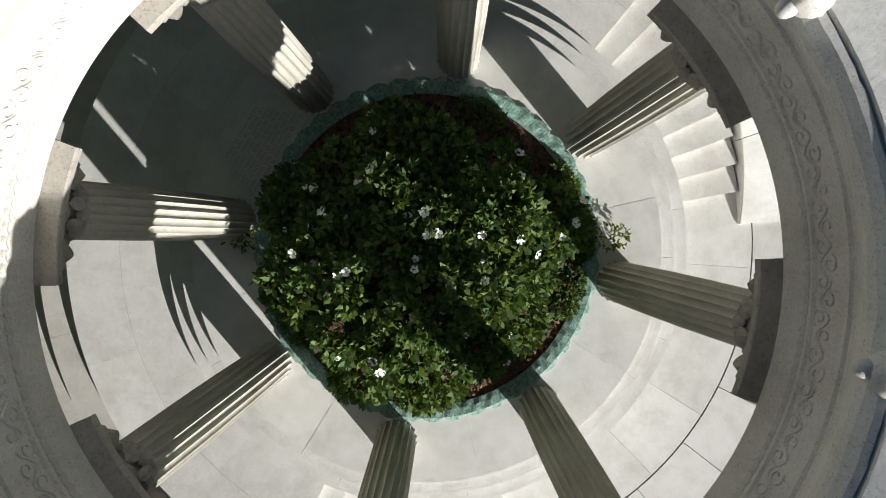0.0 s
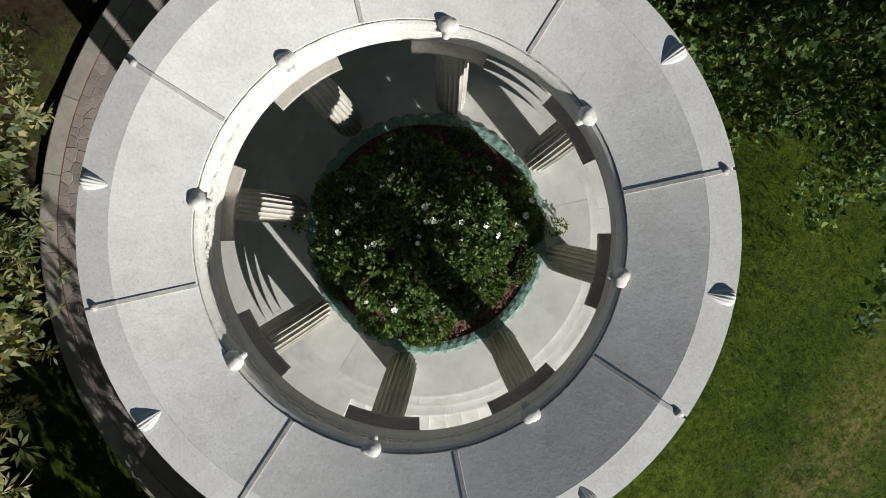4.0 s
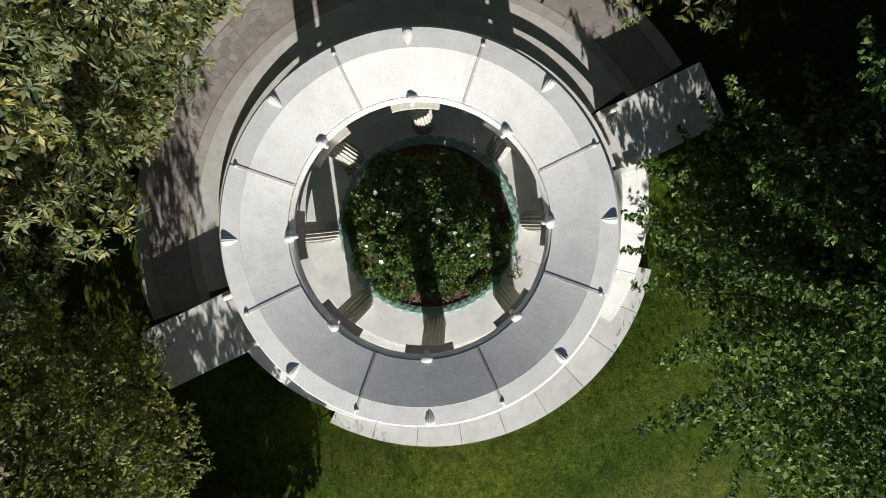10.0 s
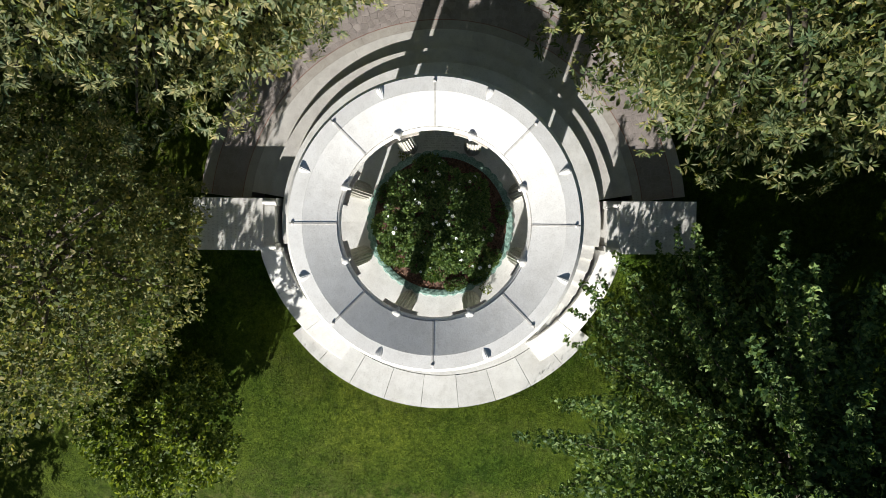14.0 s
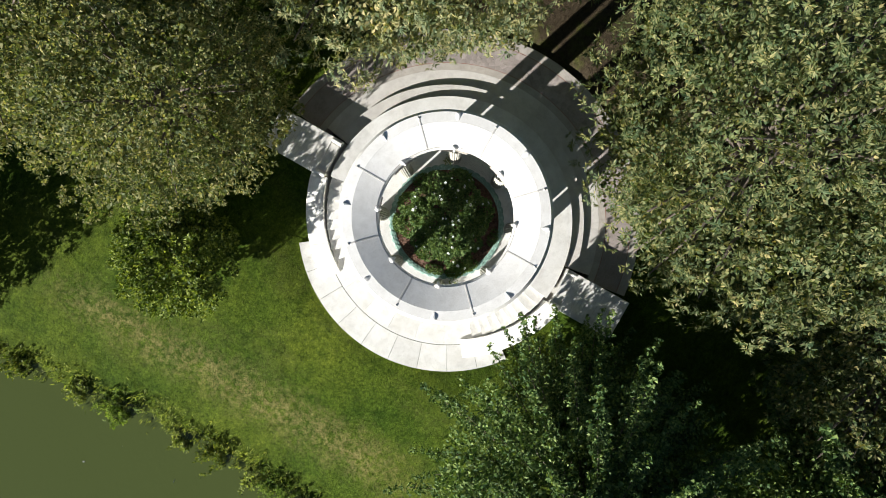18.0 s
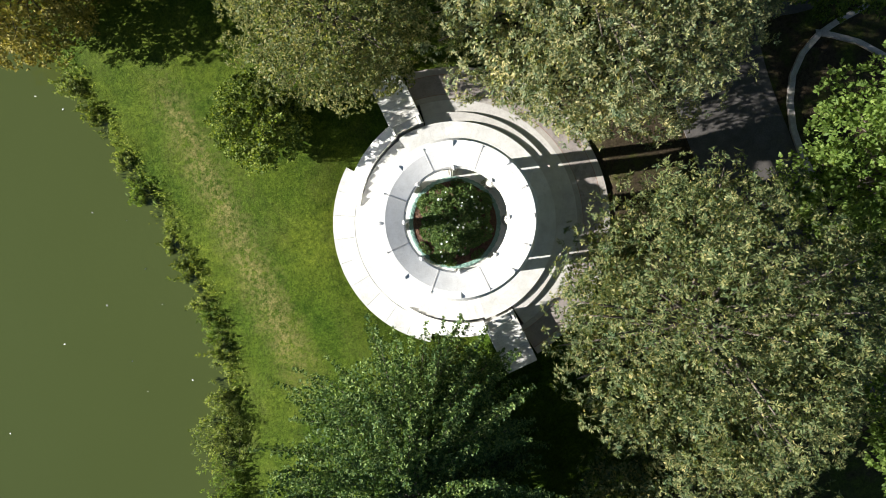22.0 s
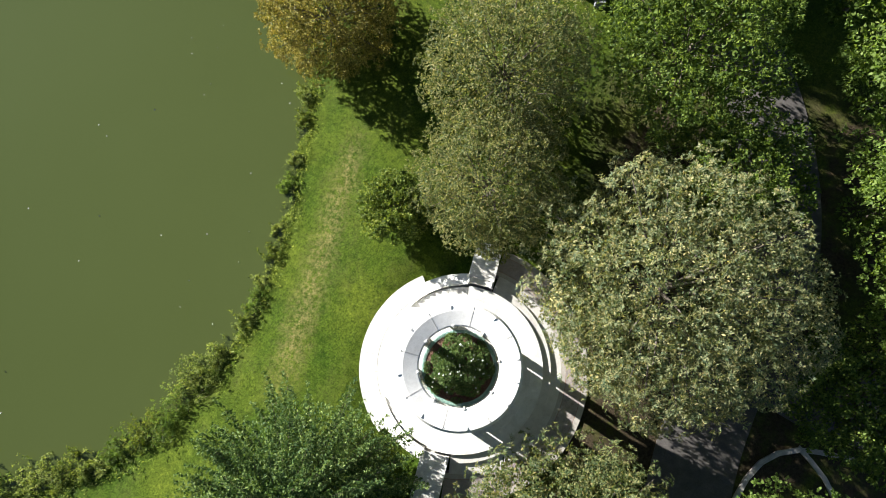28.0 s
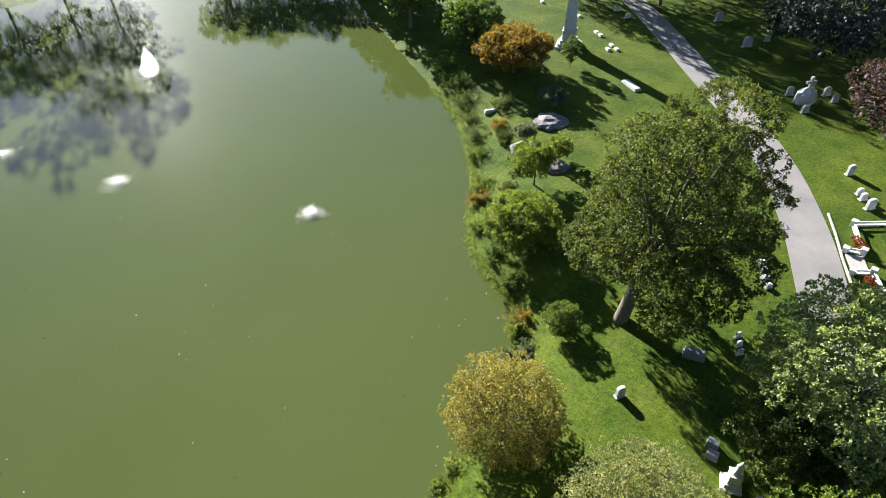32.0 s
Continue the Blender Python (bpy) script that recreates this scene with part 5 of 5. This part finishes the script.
# draped figure on a pedestal: one plain carved shape
stat = bmesh.new()
for w, z0, z1 in ((1.9, -0.3, 0.35), (1.4, 0.35, 0.8), (1.05, 0.8, 1.9), (1.2, 1.9, 2.05)):
    box(stat, -w / 2, w / 2, -w / 2, w / 2, z0, z1, bevel=0.03)
prev = None
for z, rx, ry, ox in ((2.05, 0.42, 0.36, 0), (2.5, 0.36, 0.30, 0.02), (3.0, 0.28, 0.24, 0.05), (3.35, 0.33, 0.22, 0.06), (3.6, 0.16, 0.15, 0.08), (3.75, 0.14, 0.15, 0.1), (3.92, 0.02, 0.02, 0.1)):
    ring = [stat.verts.new((ox + rx * (1 + 0.1 * math.sin(5 * a)) * math.cos(a), ry * math.sin(a), z)) for a in [2 * math.pi * i / 16 for i in range(16)]]
    if prev:
        for i in range(16):
            stat.faces.new((prev[i], prev[(i + 1) % 16], ring[(i + 1) % 16], ring[i]))
    prev = ring
so = part("statue", stat, GRAVE_STONE, None, m=pose(0.6, 30.2, ground_z(0.6, 30.2), 0, 0, 25) @ Matrix.Scale(0.82, 4))
tagged(so, "white marble draped statue on a square pedestal in shade", "statue")

# railed family plot by the road
plot = thing("plot_railing", "white stone rail with corner posts round a family plot", "railing")


def rail_post(x, y, h=0.75):
    z = ground_z(x, y)
    bm = bmesh.new()
    box(bm, x - 0.28, x + 0.28, y - 0.28, y + 0.28, z - 0.3, z + h, bevel=0.03)
    box(bm, x - 0.34, x + 0.34, y - 0.34, y + 0.34, z + h + 0.002, z + h + 0.12, bevel=0.04)
    part("post", bm, WHITE_PAINT, plot)


def rail_bar(a, b):
    (x0, y0), (x1, y1) = a, b
    L = math.hypot(x1 - x0, y1 - y0)
    m = pose((x0 + x1) / 2, (y0 + y1) / 2, (ground_z(x0, y0) + ground_z(x1, y1)) / 2, 0, 0, math.degrees(math.atan2(y1 - y0, x1 - x0)))
    bm = bmesh.new()
    box(bm, -L / 2 + 0.3, L / 2 - 0.3, -0.14, 0.14, -0.3, 0.22, bevel=0.02)
    part("kerb", bm, WHITE_PAINT, plot, m=m)
    bm = bmesh.new()
    box(bm, -L / 2 + 0.28, L / 2 - 0.28, -0.10, 0.10, 0.46, 0.64, bevel=0.04)
    part("rail", bm, WHITE_PAINT, plot, m=m)


corners = [(8.5, 83.5), (2.2, 77.4), (-3.4, 71.8), (-0.9, 66.9)]
for p in corners:
    rail_post(*p)
for a, b in zip(corners, corners[1:]):
    rail_bar(a, b)
corners = [(0.9, 64.0), (2.8, 61.2), (5.6, 56.6)]
for p in corners:
    rail_post(*p)
for a, b in zip(corners, corners[1:]):
    rail_bar(a, b)
for p in ((-2.5, 66.1), (-0.7, 62.6)):
    rail_post(*p, 0.6)
rail_bar((-2.5, 66.1), (-0.9, 66.9))
rail_bar((-0.7, 62.6), (0.9, 64.0))
bm = bmesh.new()
box(bm, -0.9, 0.9, -1.5, 1.5, -0.3, 0.12, bevel=0.02)
part("threshold", bm, KERB, plot, "grey stone step in the plot's entrance", m=pose(-0.75, 64.7, ground_z(-0.75, 64.7), 0, 0, 30))
for x, y in ((-1.7, 68.2), (1.4, 61.6)):
    fb = thing("flower_clump", "clump of red flowers inside the rail", "flowers", "red flowers")
    rng = np.random.default_rng(int(80 + x * 3))
    z = ground_z(x, y)
    pp, dd = crown_spots(rng, [(x, y, z + 0.3, 0.55), (x + 0.5, y - 0.7, z + 0.3, 0.5), (x - 0.4, y + 0.6, z + 0.3, 0.5)], 260, low=-0.2)
    vv, qq = leaf_cloud(rng, pp, dd, 5, 0.16, 0.12, 0.8)
    put("foliage", fast_mesh("foliage", vv, qq, LEAF_FLOWER), fb)
for x, y, h in ((1.6, 72.4, 1.6), (4.9, 66.6, 1.4)):
    stone_slab("family_tomb", "large white marble tomb inside the railed plot", x, y, 2.2, 0.8, h, 60, group="plot tombs", round_top=False)

# rocks in the planted bank
for i, (x, y, r) in enumerate(((-45.8, 69.2, 2.6), (-44.3, 61.0, 2.0), (-37.6, 59.5, 1.8), (-47.5, 66.0, 1.2))):
    bm = bmesh.new()
    q = bmesh.ops.create_icosphere(bm, subdivisions=3, radius=r)
    for v in q["verts"]:
        v.co *= 1 + 0.3 * noise.noise(v.co * 0.9 + Vector((i * 7, 0, 0)))
        v.co.z *= 0.32
    tagged(part("boulder", bm, ROCK, None, m=pose(x, y, ground_z(x, y) + 0.1, 0, 0, 40 * i)), "low weathered grey boulder among plants", "rock", "boulders")

# ---- fountains: froth where the water boils up ----
for i, (x, y, r) in enumerate(((-84.2, 16.5, 2.3), (-57.0, 31.4, 1.9), (-105.4, 7.0, 2.4))):
    rng = np.random.default_rng(90 + i)
    n = 520
    rad = np.abs(rng.normal(0, r * 0.52, n))
    ang = rng.uniform(0, 2 * math.pi, n)
    px, py = x + rad * np.cos(ang), y + rad * np.sin(ang)
    pz = WATER_Z + 0.01 + np.maximum(0, 0.55 - rad * 0.3) * rng.random(n)
    up = np.stack([np.cos(ang) * 0.4, np.sin(ang) * 0.4, np.full(n, 0.8)], 1)
    vv, qq = leaf_cloud(rng, np.stack([px, py, pz], 1), up, 1, 0.15, 0.11, 0.6)
    f = thing("fountain", "bubbling white froth of a pond aerator", "fountain", "pond fountains")
    tagged(put("froth", fast_mesh("froth", vv, qq, FOAM), f), kind="stuff")

# ---- plants on the bank ----
def bank_plant(x, y, r, h, leaf, seed, n=220, ln=0.14, label="bushy green plant at the water's edge"):
    """Loose arching sprigs from one root, leafy along their length."""
    rng = np.random.default_rng(seed)
    t = thing("bank_shrub", label, "shrub", "bank shrubs")
    z = max(ground_z(x, y), WATER_Z - 0.1)
    bm = bmesh.new()
    p, d = [], []
    for i in range(max(9, n // 9)):
        a = rng.uniform(0, 2 * math.pi)
        foot = np.array([x + r * rng.normal(0, 0.38), y + r * rng.normal(0, 0.5), z - 0.05])
        reach = r * rng.uniform(0.15, 0.75)
        tip = foot + np.array([math.cos(a) * reach - 0.1 * r, math.sin(a) * reach, h * rng.uniform(0.25, 1.0)])
        if i % 4 == 0:
            limb(bm, foot - np.array([0, 0, 0.2]), tip, 0.02, 0.006, 5)
        for s in np.linspace(0.15, 1.0, 9):
            p.append(foot + (tip - foot) * s + rng.normal(0, 0.10, 3) * r * 0.7)
            d.append(np.array([math.cos(a), math.sin(a), 0.9]) + rng.normal(0, 0.4, 3))
    p, d = np.array(p), np.array(d)
    p[:, 2] = np.maximum(p[:, 2], z)
    vv, qq = leaf_cloud(rng, p, d / np.linalg.norm(d, axis=1)[:, None], 6, ln, ln * 0.5, 0.9)
    put("foliage", fast_mesh("foliage", vv, qq, leaf), t)
    part("stem", bm, BARK, t)


for i, (x, y, r, h) in enumerate(((-18.4, -5.6, 1.5, 1.9), (-19.3, -8.4, 1.5, 1.7), (-17.2, -4.0, 1.0, 1.3), (-20.8, -10.6, 1.2, 1.3), (-16.4, -1.0, 0.9, 1.1), (-16.0, 0.6, 0.9, 1.2), (-16.1, 2.2, 0.7, 0.8), (-15.9, 4.6, 0.8, 0.9), (-16.3, 6.4, 0.6, 0.7), (-16.5, 9.9, 0.8, 1.0), (-16.6, 12.2, 0.5, 0.6), (-17.0, 15.6, 0.7, 0.8), (-17.4, 17.4, 0.8, 1.1),
                                 (-22.0, -12.2, 1.1, 1.1), (-23.6, -13.6, 1.0, 1.0), (-25.4, -14.7, 1.2, 1.2), (-27.6, -15.8, 1.3, 1.1), (-30.2, -17.2, 1.6, 1.6))):
    big = i < 4 or i > 12
    bank_plant(x, y, r * (1.15 if big else 1.05), h * (0.9 if big else 0.8), (LEAF_BANK, LEAF_BRIGHT, LEAF_BANK, LEAF_YELLOWGREEN)[i % 4], 200 + i, int(100 + (240 if big else 150) * r))
for i, (x, y, r, h, leaf) in enumerate(((-23.2, 33.6, 1.1, 1.3, LEAF_YELLOWGREEN), (-23.8, 35.4, 1.1, 1.2, LEAF_RUST), (-21.6, 30.6, 0.9, 0.9, LEAF_SILVER), (-20.6, 32.0, 1.0, 0.8, LEAF_SILVER), (-28.5, 38.8, 1.6, 1.6, LEAF_DARK), (-33.0, 41.0, 1.6, 1.5, LEAF_DARK), (-38.0, 44.5, 1.4, 1.2, LEAF_MOSS), (-42.0, 48.6, 1.4, 1.4, LEAF_RUST), (-44.5, 52.0, 1.5, 1.3, LEAF_YELLOWGREEN),
                                       (-50.0, 57.5, 1.8, 1.5, LEAF_MOSS), (-54.0, 61.0, 2.0, 1.8, LEAF_DARK), (-58.0, 64.2, 1.8, 1.5, LEAF_OLIVE), (-63.0, 68.0, 2.4, 2.2, LEAF_DARK), (-68.0, 72.0, 2.6, 2.6, LEAF_DARK), (-74.0, 75.5, 3.0, 3.2, LEAF_MOSS), (-52.0, 64.5, 1.4, 1.2, LEAF_RUST), (-49.0, 62.0, 1.5, 1.4, LEAF_OLIVE), (-56.0, 70.0, 2.0, 1.6, LEAF_OLIVE), (-42.0, 57.0, 1.5, 1.2, LEAF_MOSS), (-40.0, 52.0, 1.2, 1.0, LEAF_OLIVE))):
    bank_plant(x, y, r, h, leaf, 300 + i, int(120 + 160 * r), 0.2)

# reeds and rank grass along the water
rng = np.random.default_rng(77)
line = smooth_line(SHORE[2:25], 0.25)
line = line[(line[:, 1] > -24) & (line[:, 1] < 70)]
k = rng.integers(0, len(line), 6000)
pos = line[k] + rng.normal(0, 0.42, (6000, 2)) + np.array([0.25, 0.0])
zz = np.maximum(heights(pos[:, 0], pos[:, 1]), WATER_Z - 0.05)
sp = np.stack([pos[:, 0], pos[:, 1], zz], 1)
dr = rng.normal(0, 0.45, (6000, 3)) + np.array([-0.25, 0, 0.9])
vv, qq = leaf_cloud(rng, sp, dr / np.linalg.norm(dr, axis=1)[:, None], 3, 0.24, 0.045, 0.45)
tagged(new("bank_grass", fast_mesh("bank_grass", vv, qq, LEAF_BANK)), "rank green grass along the water", "grass", kind="stuff")

# lawn grass near the terrace
rng = np.random.default_rng(78)
n = 36000
gxr, gyr = rng.uniform(-16, 4, n), rng.uniform(-14, 22, n)
rr = np.hypot(gxr, gyr)
dd0 = pond_distance(gxr, gyr)
ok = (rr > 7.05) & (dd0 > 0.1) & ~((np.abs(gxr) < 1.1) & (np.abs(gyr) < 8.8)) & ~((gxr > 0) & (rr < 8.8))
gxr, gyr = gxr[ok], gyr[ok]
sp = np.stack([gxr, gyr, heights(gxr, gyr) - 0.01], 1)
dr = rng.normal(0, 0.5, (len(sp), 3)) + np.array([0, 0, 0.8])
vv, qq = leaf_cloud(rng, sp, dr / np.linalg.norm(dr, axis=1)[:, None], 2, 0.085, 0.022, 0.4)
tagged(new("lawn_grass", fast_mesh("lawn_grass", vv, qq, LEAF_LAWN)), "short mown grass blades of the lawn", "grass", kind="stuff")

# leaves and petals adrift on the pond
rng = np.random.default_rng(79)
n = 420
px, py = -16 - 110 * rng.random(n) ** 1.3, rng.uniform(-40, 75, n)
ok = pond_distance(px, py) < -1.5
px, py = px[ok], py[ok]
sp = np.stack([px, py, np.full(len(px), WATER_Z + 0.012)], 1)
dr = np.stack([rng.normal(0, 1, len(px)), rng.normal(0, 1, len(px)), np.zeros(len(px))], 1)
dr /= np.linalg.norm(dr, axis=1)[:, None]
vv, qq = leaf_cloud(rng, sp, dr, 1, 0.16, 0.10, 0.01, 0.1, 0.0)
tagged(new("floating_leaves", fast_mesh("floating_leaves", vv, qq, PETAL)), "small pale fallen leaves floating on the pond", "leaves", kind="stuff")

# ---- flagstones of the court ----
def clip_half(poly, nx, ny, c):
    out = []
    for i in range(len(poly)):
        a, b = poly[i], poly[(i + 1) % len(poly)]
        da, db = a[0] * nx + a[1] * ny - c, b[0] * nx + b[1] * ny - c
        if da <= 0:
            out.append(a)
        if da * db < 0:
            t = da / (da - db)
            out.append((a[0] + t * (b[0] - a[0]), a[1] + t * (b[1] - a[1])))
    return out


rng = random.Random(21)
cells = []
# laid out in a strip of arc length and radius, then bent round the court
L0, L1, R0, R1 = -7.7 * radians(83), 7.7 * radians(83), 7.135, 8.205
pts = []
x = L0
while x < L1:
    for r in (7.21, 7.42, 7.64, 7.86, 8.08):
        pts.append((x + rng.uniform(-0.09, 0.09), r + rng.uniform(-0.085, 0.085)))
    x += 0.235
for i, (px, py) in enumerate(pts):
    poly = [(max(L0, px - 0.6), R0), (min(L1, px + 0.6), R0), (min(L1, px + 0.6), R1), (max(L0, px - 0.6), R1)]
    for j in range(max(0, i - 20), min(len(pts), i + 21)):
        if j != i:
            qx, qy = pts[j]
            nx, ny = qx - px, qy - py
            d = math.hypot(nx, ny)
            if d < 1e-6:
                continue
            nx, ny = nx / d, ny / d
            poly = clip_half(poly, nx, ny, (px + qx) / 2 * nx + (py + qy) / 2 * ny - 0.006)
            if len(poly) < 3:
                break
    if len(poly) >= 3:
        cells.append(poly)
court_ob = bpy.data.objects["court"]


def flag_mesh(poly):
    cx, cy = sum(p[0] for p in poly) / len(poly), sum(p[1] for p in poly) / len(poly)
    a0 = cx / 7.7
    top = COURT + rng.uniform(-0.003, 0.004)
    def bend(p, s):
        u, r = cx + (p[0] - cx) * s, cy + (p[1] - cy) * s
        return (r * math.cos(u / 7.7), r * math.sin(u / 7.7))
    n = len(poly)
    v = [(*bend(p, 1.0), COURT - 0.03) for p in poly] + [(*bend(p, 1.0), top - 0.004) for p in poly] + [(*bend(p, 0.95), top) for p in poly]
    f = [tuple(range(2 * n, 3 * n))]
    for i in range(n):
        j = (i + 1) % n
        f += [(i, j, n + j, n + i), (n + i, n + j, 2 * n + j, 2 * n + i)]
    return v, f


cells.sort(key=lambda p: abs(p[0][0]))
for poly in cells[:300]:
    v, f = flag_mesh(poly)
    put("flagstone", mesh_from("flagstone", v, f, PATIO), court_ob)
av, af = [], []
for poly in cells[300:]:
    v, f = flag_mesh(poly)
    af += [tuple(i + len(av) for i in g) for g in f]
    av += v
if av:
    tagged(put("flagstone_field", mesh_from("flagstone_field", av, af, PATIO_FIELD), court_ob), kind="stuff")
for r0, r1 in ((6.806, 7.11), (8.23, 8.60)):
    for k in range(14):
        a0 = -83.2 + 166.4 / 14 * k
        part("border_flag", revolve([(r0, COURT - 0.05), (r1, COURT - 0.05), (r1, COURT), (r0, COURT)], a0 + 0.07, a0 + 166.4 / 14 - 0.07, 5), PATIO_EDGE, court_ob)
for r0 in (7.113, 8.208):
    part("mortar_line", revolve([(r0, COURT - 0.05), (r0 + 0.02, COURT - 0.05), (r0 + 0.02, COURT - 0.002), (r0, COURT - 0.002)], -83, 83, 60), RED_MORTAR, court_ob, "thin red-brown mortar joint")
